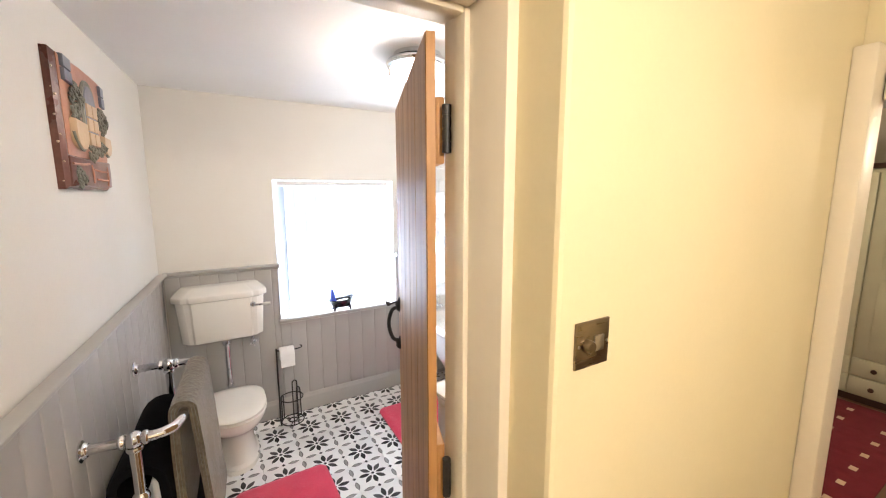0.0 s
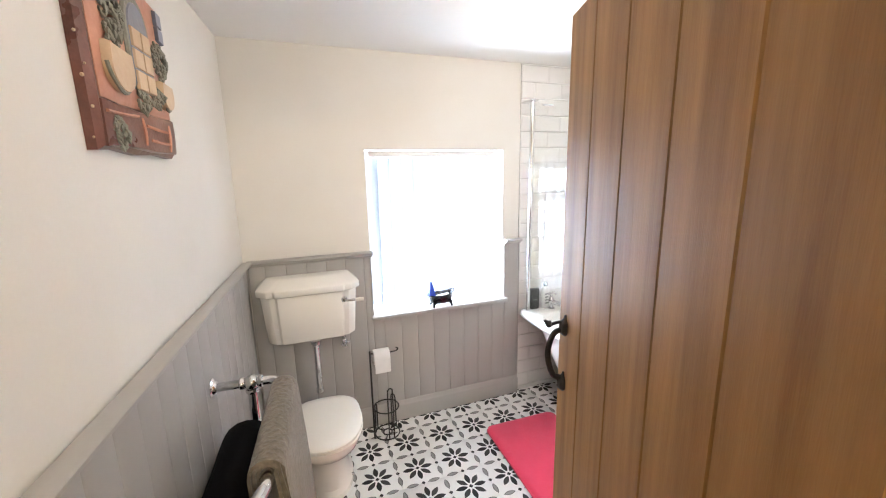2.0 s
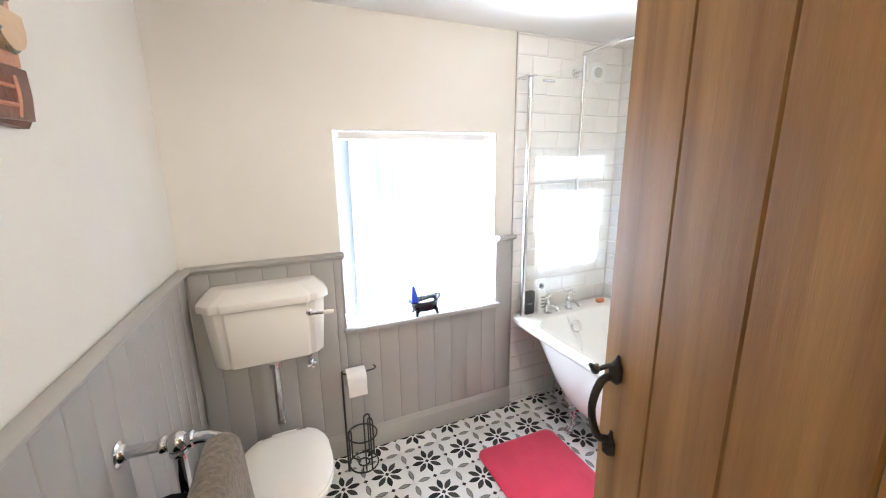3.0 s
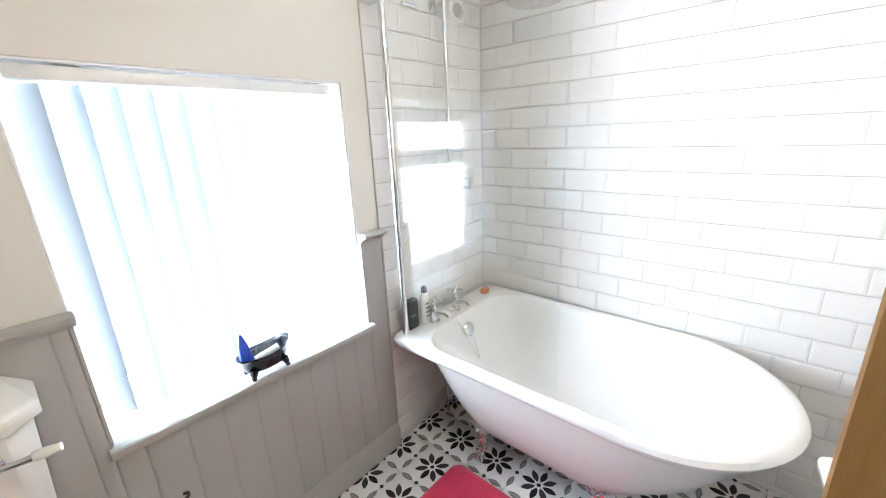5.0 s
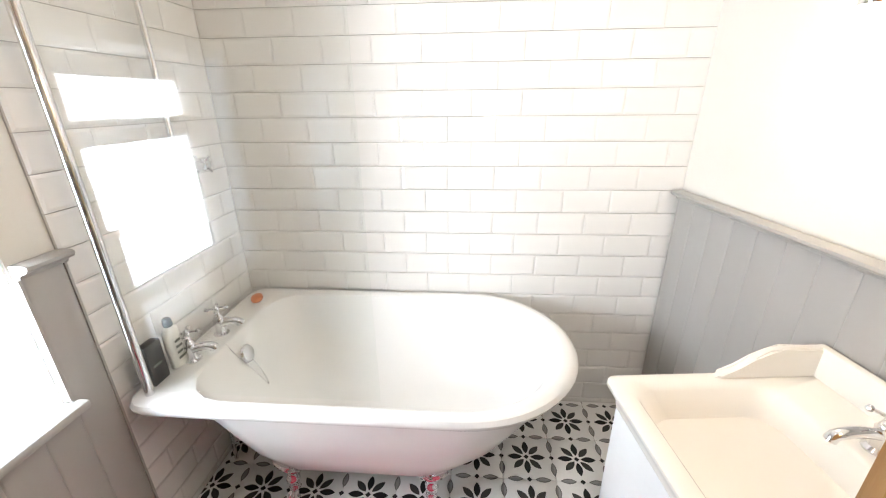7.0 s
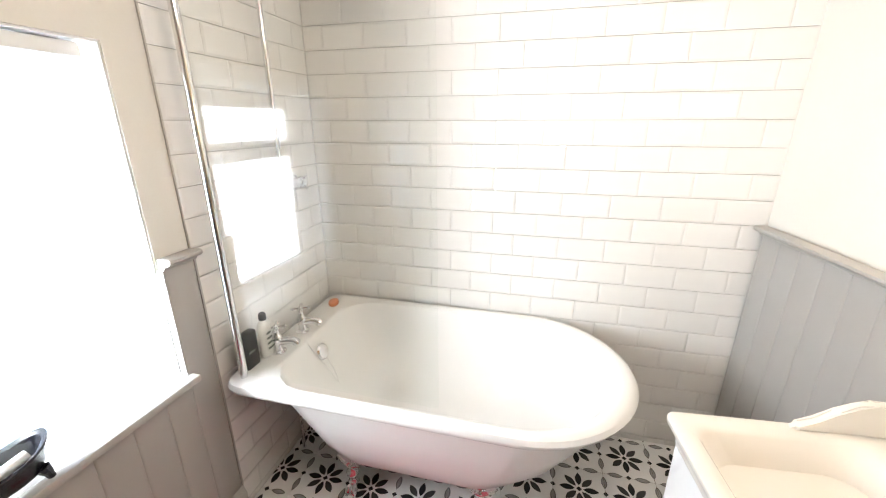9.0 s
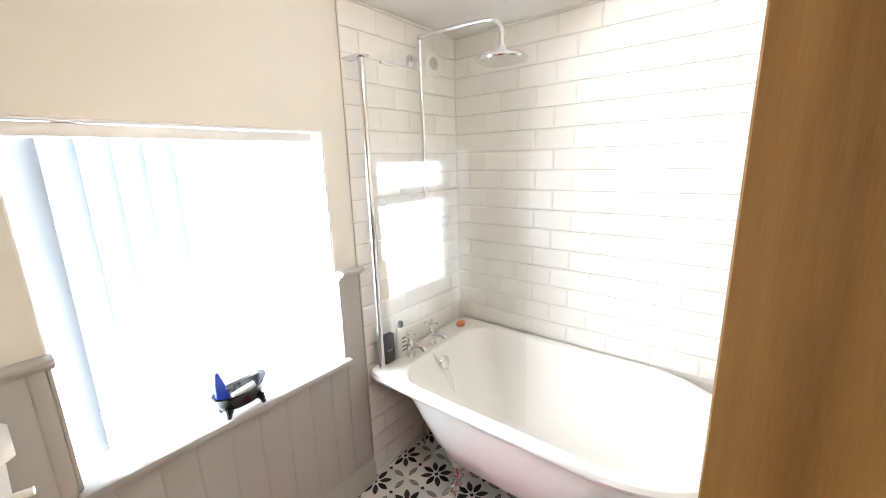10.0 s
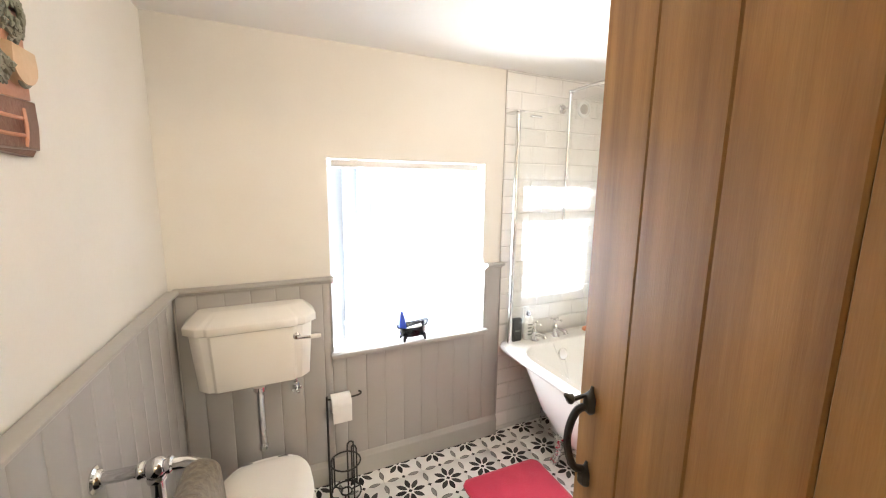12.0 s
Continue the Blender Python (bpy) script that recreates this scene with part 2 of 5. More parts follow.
M_HALLFLOOR = material("hall_carpet", (0.20, 0.13, 0.08), (0.16, 0.10, 0.06), 0.97, scale=10, fine=320, bump=0.8)
M_SAGE = material("pale_sage_paint", (0.55, 0.53, 0.38), (0.50, 0.48, 0.34), 0.45, scale=5, fine=60, bump=0.08)
M_DARKWOOD = material("dark_wood", (0.07, 0.03, 0.018), (0.05, 0.02, 0.012), 0.4, scale=6, fine=50, bump=0.1)
M_FLOORTILE = patterned_tile("patterned_floor_tile", 0.1117)
M_SLAT = slat_cloth("blind_slat_cloth")
M_GLASS = glass("clear_glass")
M_SCREEN = glass("shower_glass", (0.985, 0.995, 0.99), 0.5)
M_OPAL = glow("lit_opal_glass", (1.0, 0.93, 0.82), 5.0)
M_OUTSIDE = glow("bright_overcast_backdrop", (0.80, 0.90, 1.0), 0.9)


# ---- mesh helpers ----
def box(bm, x0, x1, y0, y1, z0, z1, bevel=0.0):
    made = bmesh.ops.create_cube(bm, size=1.0)["verts"]
    for v in made:
        v.co = Vector((x0 + (v.co.x + 0.5) * (x1 - x0), y0 + (v.co.y + 0.5) * (y1 - y0), z0 + (v.co.z + 0.5) * (z1 - z0)))
    if bevel:
        edges = list({e for v in made for e in v.link_edges})
        bmesh.ops.bevel(bm, geom=edges, offset=bevel, segments=2, affect="EDGES", profile=0.5)
    return bm


def boxes(*rows, bevel=0.0):
    bm = bmesh.new()
    for r in rows:
        box(bm, *r, bevel=bevel)
    return bm


def loft(bm, rings, cap0=True, cap1=True, closed=True):
    """Faces between rings of equally many points."""
    made = [[bm.verts.new(p) for p in ring] for ring in rings]
    n = len(made[0])
    for a, b in zip(made, made[1:]):
        for i in range(n if closed else n - 1):
            j = (i + 1) % n
            bm.faces.new((a[i], a[j], b[j], b[i]))
    if cap0:
        bm.faces.new(list(reversed(made[0])))
    if cap1:
        bm.faces.new(made[-1])
    return bm


def tube(bm, points, radius, seg=10, caps=True):
    """A round tube along points; radius may be one number or one for each point."""
    pts = [Vector(p) for p in points]
    radii = radius if isinstance(radius, (list, tuple)) else [radius] * len(pts)
    side, rings = None, []
    for i, p in enumerate(pts):
        d = (pts[min(i + 1, len(pts) - 1)] - pts[max(i - 1, 0)]).normalized()
        if side is None:
            side = d.orthogonal().normalized()
        side = (side - d * side.dot(d)).normalized()
        up = d.cross(side)
        rings.append([p + radii[i] * (math.cos(a) * side + math.sin(a) * up) for a in (2 * math.pi * k / seg for k in range(seg))])
    return loft(bm, rings, caps, caps)


def curve_points(points, steps=6):
    """Points of a smooth line through the given ones."""
    p = [Vector(q) for q in points]
    p = [2 * p[0] - p[1], *p, 2 * p[-1] - p[-2]]
    out = []
    for i in range(1, len(p) - 2):
        for k in range(steps):
            t = k / steps
            a, b, c, d = p[i - 1], p[i], p[i + 1], p[i + 2]
            out.append(0.5 * (2 * b + (c - a) * t + (2 * a - 5 * b + 4 * c - d) * t * t + (3 * b - a - 3 * c + d) * t ** 3))
    return [*out, p[-2]]


def lathe(bm, profile, m=Matrix(), seg=24):
    """A turned body: profile rows of radius and height, round the local z of m."""
    rings = [[m @ Vector((max(r, 1e-4) * math.cos(a), max(r, 1e-4) * math.sin(a), z)) for a in (2 * math.pi * k / seg for k in range(seg))] for r, z in profile]
    return loft(bm, rings)


def ball(bm, place, r, seg=12):
    return lathe(bm, [(r * math.sin(math.pi * k / 8), -r * math.cos(math.pi * k / 8)) for k in range(9)], Matrix.Translation(place), seg)


def mesh_of(name, bm, mat_, smooth=True):
    bmesh.ops.recalc_face_normals(bm, faces=bm.faces)
    me = bpy.data.meshes.new(name)
    bm.to_mesh(me)
    bm.free()
    me.materials.append(mat_)
    if smooth:
        for p in me.polygons:
            p.use_smooth = True
        me.set_sharp_from_angle(angle=radians(38))
    return me


def thing(name, place, label, category, group="", kind=""):
    ob = new(name)
    ob.empty_display_size = 0.05
    ob.location = place
    return tagged(ob, label, category, group, kind)


def part(name, bm, mat_, parent, label="", smooth=True):
    """bm, in world coordinates, as one mesh under a thing or a part."""
    ob = new(name, mesh_of(name, bm, mat_, smooth))
    ob.parent = parent
    if parent.type == "EMPTY":
        ob.matrix_parent_inverse = Matrix.Translation(parent.location).inverted()
    return tagged(ob, label)


def structure(name, bm, mat_, label="", category="", smooth=False):
    return tagged(new(name, mesh_of(name, bm, mat_, smooth)), label, category, kind="structure")


def piece(name, me, parent, place, turn=(0, 0, 0)):
    ob = new(name, me)
    ob.parent = parent
    ob.location = place
    ob.rotation_euler = turn
    return ob


# ---- structure ----
CEIL = 2.285
WEST, NORTH, EAST, SOUTH = 0.11, 3.41, 2.637, 1.24
# the two side walls of the old house stand askew: each is built square, then swung round a corner
WEST_SWING, SOUTH_SWING = ((0.11, 3.42, 0), -4.0), ((0.985, 1.24, 0), 5.5)


def swing(ob, how):
    pivot, degrees = Vector(how[0]), how[1]
    ob.matrix_basis = Matrix.Translation(pivot) @ Matrix.Rotation(radians(degrees), 4, "Z") @ Matrix.Translation(-pivot) @ ob.matrix_basis
    return ob



WX0, WX1, WZ0, WZ1 = 0.798, 1.711, 0.742, 1.753
DX0, DX1, DTOP = 0.10, 0.905, 2.022
floor = structure("floor", boxes((-0.95, 2.95, 1.13, 3.76, -0.12, -0.007)), M_FGROUT, "black and white flower-patterned tiled bathroom floor", "floor")
structure("hall_floor", boxes((-1.0, 2.27, -1.1, 1.128, -0.12, -0.002)), M_HALLFLOOR, "brown carpet of the landing", "floor")
structure("bedroom_floor", boxes((2.272, 5.7, -1.4, 2.1, -0.12, -0.0025)), M_BROWN, "dark brown wooden floor of the next room", "floor")
structure("ceiling", boxes((-0.4, 2.95, 1.0, 3.76, CEIL, CEIL + 0.1)), M_CEIL, "plain off-white painted ceiling", "ceiling")
structure("ceiling_hall", boxes((-1.1, 2.3, -1.2, 0.998, CEIL, CEIL + 0.1)), M_CEIL, "plain landing ceiling", "ceiling")
structure("ceiling_bedroom", boxes((2.302, 5.8, -1.5, 2.2, CEIL + 0.1, CEIL + 0.2)), M_CEIL, "plain bedroom ceiling", "ceiling")
wall_north = structure("wall_north", boxes((-0.4, WX0, NORTH, 3.75, -0.1, CEIL), (WX1, 2.95, NORTH, 3.75, -0.1, CEIL), (WX0, WX1, NORTH, 3.75, -0.1, WZ0 - 0.03), (WX0, WX1, NORTH, 3.75, WZ1, CEIL)), M_PLASTER, "cream plastered outside wall with a deep window opening", "wall")
wall_west = structure("wall_west", boxes((-0.3, WEST, 1.14, NORTH + 0.05, -0.1, CEIL)), M_PLASTER, "cream plastered side wall", "wall")
wall_east = structure("wall_east", boxes((EAST, 2.95, 1.25, NORTH, -0.1, CEIL)), M_GROUT, "wall behind white brick-bond tiles", "wall")
wall_south = structure("wall_south", boxes((0.985, 2.75, 1.02, SOUTH, -0.1, CEIL)), M_PLASTER, "cream plastered wall beside the door", "wall")
structure("wall_hall_north", boxes((0.93, 2.27, 0.905, 1.13, -0.1, CEIL), (-1.0, 0.029, 0.905, 1.13, -0.1, CEIL), (0.029, 0.93, 0.905, 1.13, DTOP + 0.035, CEIL), bevel=0.012), M_YELLOW, "yellow painted landing wall", "wall")
structure("wall_hall_west", boxes((-1.2, -1.0, -1.2, 1.13, -0.1, CEIL)), M_YELLOW, "yellow painted landing wall", "wall")
structure("wall_hall_south", boxes((-1.0, 2.272, -1.3, -1.1, -0.1, CEIL)), M_YELLOW, "yellow painted landing wall", "wall")
structure("wall_hall_east", boxes((2.272, 2.37, -1.1, -0.02, -0.1, CEIL), (2.272, 2.37, 0.875, 1.13, -0.1, CEIL), (2.272, 2.37, -0.02, 0.875, 1.98, CEIL)), M_YELLOW, "yellow painted wall with a doorway", "wall")
structure("wall_bedroom", boxes((5.6, 5.8, -1.4, 2.1, -0.1, 2.5), (2.4, 5.6, -1.6, -1.4, -0.1, 2.5), (2.95, 5.6, 2.1, 2.3, -0.1, 2.5)), M_CREAM, "cream walls of the next room", "wall")

swing(wall_west, WEST_SWING)
swing(wall_south, SOUTH_SWING)
structure("wall_over_door", boxes((-0.1, 0.9845, 1.132, 1.2395, DTOP + 0.035, CEIL), (-0.1, 0.0295, 1.132, 1.2355, -0.1, DTOP + 0.0345)), M_PLASTER, "cream plaster round the bathroom door", "wall")

# door lining of the bathroom: jambs, head and stop beads
lining = structure("door_frame", boxes((DX1, 0.983, 1.02, 1.236, 0, DTOP + 0.033), (0.031, DX0, 1.02, 1.234, 0, DTOP + 0.033), (DX0 + 0.001, DX1 - 0.001, 1.02, 1.236, DTOP, DTOP + 0.033), bevel=0.004), M_CREAM, "cream gloss-painted wooden door lining", "door frame", smooth=True)
part("stop_bead", boxes((DX1 - 0.013, DX1 + 0.001, 1.135, 1.175, 0, DTOP), bevel=0.004), M_CREAM, lining)
part("stop_bead", boxes((DX0 - 0.001, DX0 + 0.013, 1.135, 1.175, 0, DTOP), bevel=0.004), M_CREAM, lining)
part("stop_bead", boxes((DX0 + 0.014, DX1 - 0.014, 1.135, 1.175, DTOP - 0.013, DTOP + 0.001), bevel=0.004), M_CREAM, lining)
structure("door_frame_bedroom", boxes((2.165, 2.285, 0.845, 0.9045, 0, 2.10), (2.245, 2.385, -0.09, -0.01, 0, 2.03), (2.246, 2.384, -0.009, 0.841, 1.94, 2.03), bevel=0.006), M_CREAM, "cream painted door surround of the next room", "door frame", smooth=True)

# ---- window ----
window_1 = structure("window_1", boxes((WX0, WX0 + 0.05, 3.66, 3.72, WZ0, WZ1), (WX1 - 0.05, WX1, 3.66, 3.72, WZ0, WZ1), (WX0 + 0.05, WX1 - 0.05, 3.66, 3.72, WZ0, WZ0 + 0.05), (WX0 + 0.05, WX1 - 0.05, 3.66, 3.72, WZ1 - 0.05, WZ1), (WX0 + 0.05, WX1 - 0.05, 3.6655, 3.7145, 1.375, 1.465), bevel=0.003), M_WHITE, "white framed window behind a blind", "window", smooth=True)
for z0, z1 in ((WZ0 + 0.05, 1.375), (1.465, WZ1 - 0.05)):
    pane = part("pane", boxes((WX0 + 0.05, WX1 - 0.05, 3.688, 3.692, z0, z1)), M_GLASS, window_1)
    pane.visible_shadow = False
sill = bmesh.new()
box(sill, WX0 - 0.012, WX1 + 0.014, 3.350, 3.386, WZ0 - 0.018, WZ0 + 0.008, bevel=0.006)
part("sill_nosing", sill, M_RAIL, window_1, "grey painted sill edge")
part("window_sill", boxes((WX0 + 0.001, WX1 - 0.001, 3.384, 3.66, WZ0 - 0.029, WZ0 + 0.004), bevel=0.002), M_WHITE, window_1, "white painted sill")
part("reveal_lining", boxes((WX0 + 0.0005, WX0 + 0.006, 3.415, 3.66, WZ0 + 0.005, WZ1 - 0.006), (WX1 - 0.006, WX1 - 0.0005, 3.415, 3.66, WZ0 + 0.005, WZ1 - 0.006), (WX0 + 0.0005, WX1 - 0.0005, 3.415, 3.66, WZ1 - 0.006, WZ1 - 0.0005)), M_WHITE, window_1, "white painted reveal")
structure("backdrop", boxes((-6, 8, 9.0, 9.05, -3, 8)), M_OUTSIDE, "bright overcast daylight outside", "sky")

blind = thing("vertical_blind", (1.2545, 3.47, WZ1 - 0.02), "white vertical slat blind hanging half closed in the window", "blind")
part("head_rail", boxes((WX0 + 0.03, WX1 - 0.035, 3.435, 3.478, WZ1 - 0.045, WZ1 - 0.010), bevel=0.004), M_WHITE, blind)
for bx in (WX0 + 0.12, WX1 - 0.13):
    part("bracket", boxes((bx, bx + 0.05, 3.432, 3.48, WZ1 - 0.009, WZ1 - 0.006)), M_CHROME, blind)
slat = bmesh.new()
for k in range(9):
    u = -0.0445 + 0.089 * k / 8
    w = 0.004 * (1 - (u / 0.0445) ** 2)
    for z in (0.0, -0.925):
        slat.verts.new((u, w, z))
slat.verts.ensure_lookup_table()
for k in range(8):
    slat.faces.new((slat.verts[2 * k], slat.verts[2 * k + 2], slat.verts[2 * k + 3], slat.verts[2 * k + 1]))
slat_me = mesh_of("slat", slat, M_SLAT)
for k in range(12):
    ob = piece("slat", slat_me, blind, (0, 0, 0))
    ob.matrix_basis = Matrix.Translation((0.852 + 0.0755 * k - 1.2545, 0.02, -0.028)) @ pose(0, 0, 0, 0, random.uniform(-0.5, 0.5), -43 + random.uniform(-3, 3))


# ---- panelling ----
def board_mesh(width, height, name="board"):
    """A panel board that faces local -y, with a rounded edge towards each joint."""
    bm = bmesh.new()
    h, e, d = width / 2, 0.006, 0.0035
    prof = [(-h, d + 0.012), (-h, d), (-h + e * 0.5, d * 0.35), (-h + e, 0), (h - e, 0), (h - e * 0.5, d * 0.35), (h, d), (h, d + 0.012)]
    loft(bm, [[Vector((x, y, z)) for x, y in prof] for z in (0, height)])
    return mesh_of(name, bm, M_GREY)


RAIL_Z, SKIRT_Z = 1.158, 0.135
BOARD = 0.108


def moulding(profile, start, end, out):
    """A moulding: profile rows of (distance from the wall, height), swept from start to end; out: the way off the wall."""
    bm = bmesh.new()
    o = Vector(out)
    loft(bm, [[Vector(p) + o * d + Vector((0, 0, h)) for d, h in profile] for p in (start, end)])
    return bm


RAIL = [(0.0, -0.038), (0.010, -0.038), (0.018, -0.036), (0.022, -0.026), (0.040, -0.020), (0.047, -0.012), (0.047, -0.004), (0.041, 0.0), (0.0, 0.0)]
SKIRT = [(0.0, 0.0), (0.020, 0.0), (0.020, 0.100), (0.017, 0.108), (0.011, 0.116), (0.010, 0.126), (0.005, 0.134), (0.0, 0.135)]
PN = 3.388   # face of the panelling under the window
dado_n = thing("wall_panelling", (1.0, NORTH, 0), "grey painted tongue-and-groove panelling under the window", "panelling", kind="structure")


def board_at(parent, me, x, y, z, rz=0):
    ob = new("board", me)
    ob.parent = parent
    ob.matrix_parent_inverse = Matrix.Translation(parent.location).inverted()
    ob.matrix_basis = pose(x, y, z, 0, 0, rz)


tall, low = board_mesh(BOARD, RAIL_Z - 0.03 - SKIRT_Z), board_mesh(BOARD, WZ0 - 0.02 - SKIRT_Z)
x = 0.971 - 8 * BOARD
while x < 1.80:
    if x + BOARD <= WX0 + 0.03:
        x0, x1, me = max(x, WEST + 0.022), min(x + BOARD, WX0 - 0.004), tall
        me = tall if x1 - x0 > BOARD - 0.002 else board_mesh(x1 - x0, RAIL_Z - 0.03 - SKIRT_Z)
    elif x < WX1 - 0.02:
        if WX0 - 0.02 > x:
            board_at(dado_n, board_mesh(WX0 - 0.004 - x, RAIL_Z - 0.03 - SKIRT_Z), (x + WX0 - 0.004) / 2, PN, SKIRT_Z)
        x0, x1, me = max(x, WX0 - 0.004), min(x + BOARD, WX1 + 0.004), low
        me = low if x1 - x0 > BOARD - 0.002 else board_mesh(x1 - x0, WZ0 - 0.02 - SKIRT_Z)
    else:
        x0, x1 = WX1 + 0.004, 1.822
        me = board_mesh(x1 - x0, RAIL_Z - 0.03 - SKIRT_Z)
    if x1 - x0 > 0.015:
        board_at(dado_n, me, (x0 + x1) / 2, PN, SKIRT_Z)
    x += BOARD
    if x0 == WX1 + 0.004:
        break
part("dado_rail", moulding(RAIL, (WEST + 0.02, PN + 0.014, RAIL_Z), (WX0 + 0.012, PN + 0.014, RAIL_Z), (0, -1, 0)), M_RAIL, dado_n)
part("dado_rail", moulding(RAIL, (WX1 + 0.0, PN + 0.014, RAIL_Z), (1.832, PN + 0.014, RAIL_Z), (0, -1, 0)), M_RAIL, dado_n)
part("skirting_board", moulding(SKIRT, (WEST + 0.02, PN + 0.006, 0), (1.826, PN + 0.006, 0), (0, -1, 0)), M_RAIL, dado_n)
part("edge_strip", boxes((1.8225, 1.829, PN - 0.001, NORTH, SKIRT_Z, RAIL_Z - 0.038)), M_GREY, dado_n)
part("edge_strip", boxes((WX0 - 0.0035, WX0 + 0.004, PN - 0.001, NORTH, WZ0 + 0.01, RAIL_Z - 0.038)), M_GREY, dado_n)
part("edge_strip", boxes((WX1 - 0.004, WX1 + 0.0035, PN - 0.001, NORTH, WZ0 + 0.01, RAIL_Z - 0.038)), M_GREY, dado_n)

PW = WEST + 0.020
dado_w = thing("wall_panelling", (WEST, 2.3, 0), "grey painted tongue-and-groove panelling with a dado rail", "panelling", kind="structure")
y = 1.24
while y < PN - 0.01:
    y1 = min(y + BOARD, PN - 0.001)
    board_at(dado_w, tall if y1 - y > BOARD - 0.002 else board_mesh(y1 - y, RAIL_Z - 0.03 - SKIRT_Z), PW, (y + y1) / 2, SKIRT_Z, 90)
    y += BOARD
part("dado_rail", moulding(RAIL, (PW - 0.014, 1.24, RAIL_Z), (PW - 0.014, PN - 0.018, RAIL_Z), (1, 0, 0)), M_RAIL, dado_w)
part("skirting_board", moulding(SKIRT, (PW - 0.006, 1.24, 0), (PW - 0.006, PN - 0.012, 0), (1, 0, 0)), M_RAIL, dado_w)
swing(dado_w, WEST_SWING)

PS = SOUTH + 0.022
dado_s = thing("wall_panelling", (1.8, SOUTH, 0), "grey painted tongue-and-groove panelling behind the basin", "panelling", kind="structure")
x = 1.0
while x < EAST - 0.03:
    x1 = min(x + BOARD, EAST - 0.012)
    board_at(dado_s, tall if x1 - x > BOARD - 0.002 else board_mesh(x1 - x, RAIL_Z - 0.03 - SKIRT_Z), (x + x1) / 2, PS, SKIRT_Z, 180)
    x += BOARD
part("dado_rail", moulding(RAIL, (0.99, PS - 0.014, RAIL_Z), (EAST - 0.011, PS - 0.014, RAIL_Z), (0, 1, 0)), M_RAIL, dado_s)
part("skirting_board", moulding(SKIRT, (0.99, PS - 0.006, 0), (EAST - 0.011, PS - 0.006, 0), (0, 1, 0)), M_RAIL, dado_s)
swing(dado_s, SOUTH_SWING)


# ---- door ----
HINGE, LATCH = Vector((0.858, 1.238, 0)), Vector((1.132, 2.023, 0))
D_LEN = (LATCH - HINGE).length
D_ANG = math.atan2(LATCH.y - HINGE.y, LATCH.x - HINGE.x)
D_M = Matrix.Translation(HINGE) @ Matrix.Rotation(D_ANG, 4, "Z")   # local x along the leaf, +y the planked face
door_1 = thing("door_1", tuple(HINGE), "oak plank door with black iron latch, standing open", "door", kind="structure")


def door_part(name, bm, mat_, label="", parent=None):
    bmesh.ops.transform(bm, matrix=D_M, verts=bm.verts)
    return part(name, bm, mat_, parent or door_1, label)


edges_ = [D_LEN] + [D_LEN - 0.162 - 0.159 * k for k in range(4)] + [0.0]
for a, c in zip(edges_, edges_[1:]):
    w = a - c
    g = 0.0035
    bm = bmesh.new()
    prof = [(c + 0.0003, -0.022), (c + 0.0003, -g), (c + g, 0), (a - g, 0), (a - 0.0003, -g), (a - 0.0003, -0.022)]
    loft(bm, [[Vector((px, py, z)) for px, py in prof] for z in (0.012, 2.003)])
    ob = door_part("plank", bm, M_OAK)
for z0, z1 in ((0.20, 0.36), (0.87, 1.03), (1.725, 1.872)):
    door_part("ledge", boxes((0.004, D_LEN - 0.03, -0.044, -0.0225, z0, z1), bevel=0.005), M_OAKEDGE)
door_part("edge_band", boxes((-0.004, -0.0005, -0.0215, -0.002, 0.012, 2.003)), M_OAKEDGE)
for z in (0.28, 0.95, 1.80):
    bm = boxes((0.0, 0.34, -0.0485, -0.0445, z - 0.016, z + 0.016), (-0.010, 0.0, -0.0485, -0.0445, z - 0.032, z + 0.032), bevel=0.002)
    tube(bm, [(-0.012, -0.045, z - 0.052), (-0.012, -0.045, z + 0.052)], 0.009)
    for k in (-0.040, -0.0135, 0.0135, 0.040):
        tube(bm, [(-0.012, -0.045, z + k - 0.011), (-0.012, -0.045, z + k + 0.011)], 0.0105)
    door_part("hinge", bm, M_IRON, "black iron strap hinge")
HX = D_LEN - 0.055
bm = bmesh.new()
for z, h in ((1.173, 0.032), (0.998, 0.030)):
    tube(bm, curve_points([(HX, 0.002, z - h), (HX, 0.003, z), (HX, 0.002, z + h)]), [0.004, 0.010, 0.015, 0.017, 0.017, 0.016, 0.017, 0.017, 0.015, 0.010, 0.006, 0.004, 0.003], 8)
door_part("latch_plate", bm, M_IRON, "black iron plates")
bm = bmesh.new()
tube(bm, curve_points([(HX, 0.004, 1.163), (HX, 0.035, 1.148), (HX, 0.050, 1.088), (HX, 0.034, 1.023), (HX, 0.004, 1.008)]), 0.0085, 8)
door_part("door_handle", bm, M_IRON, "curved black iron handle")
bm = bmesh.new()
tube(bm, curve_points([(HX, -0.01, 1.178), (HX, 0.02, 1.184), (HX, 0.045, 1.178), (HX, 0.062, 1.190)]), [0.005] * 12 + [0.010, 0.012, 0.010, 0.008, 0.006, 0.005, 0.004], 8)
door_part("thumb_latch", bm, M_IRON)


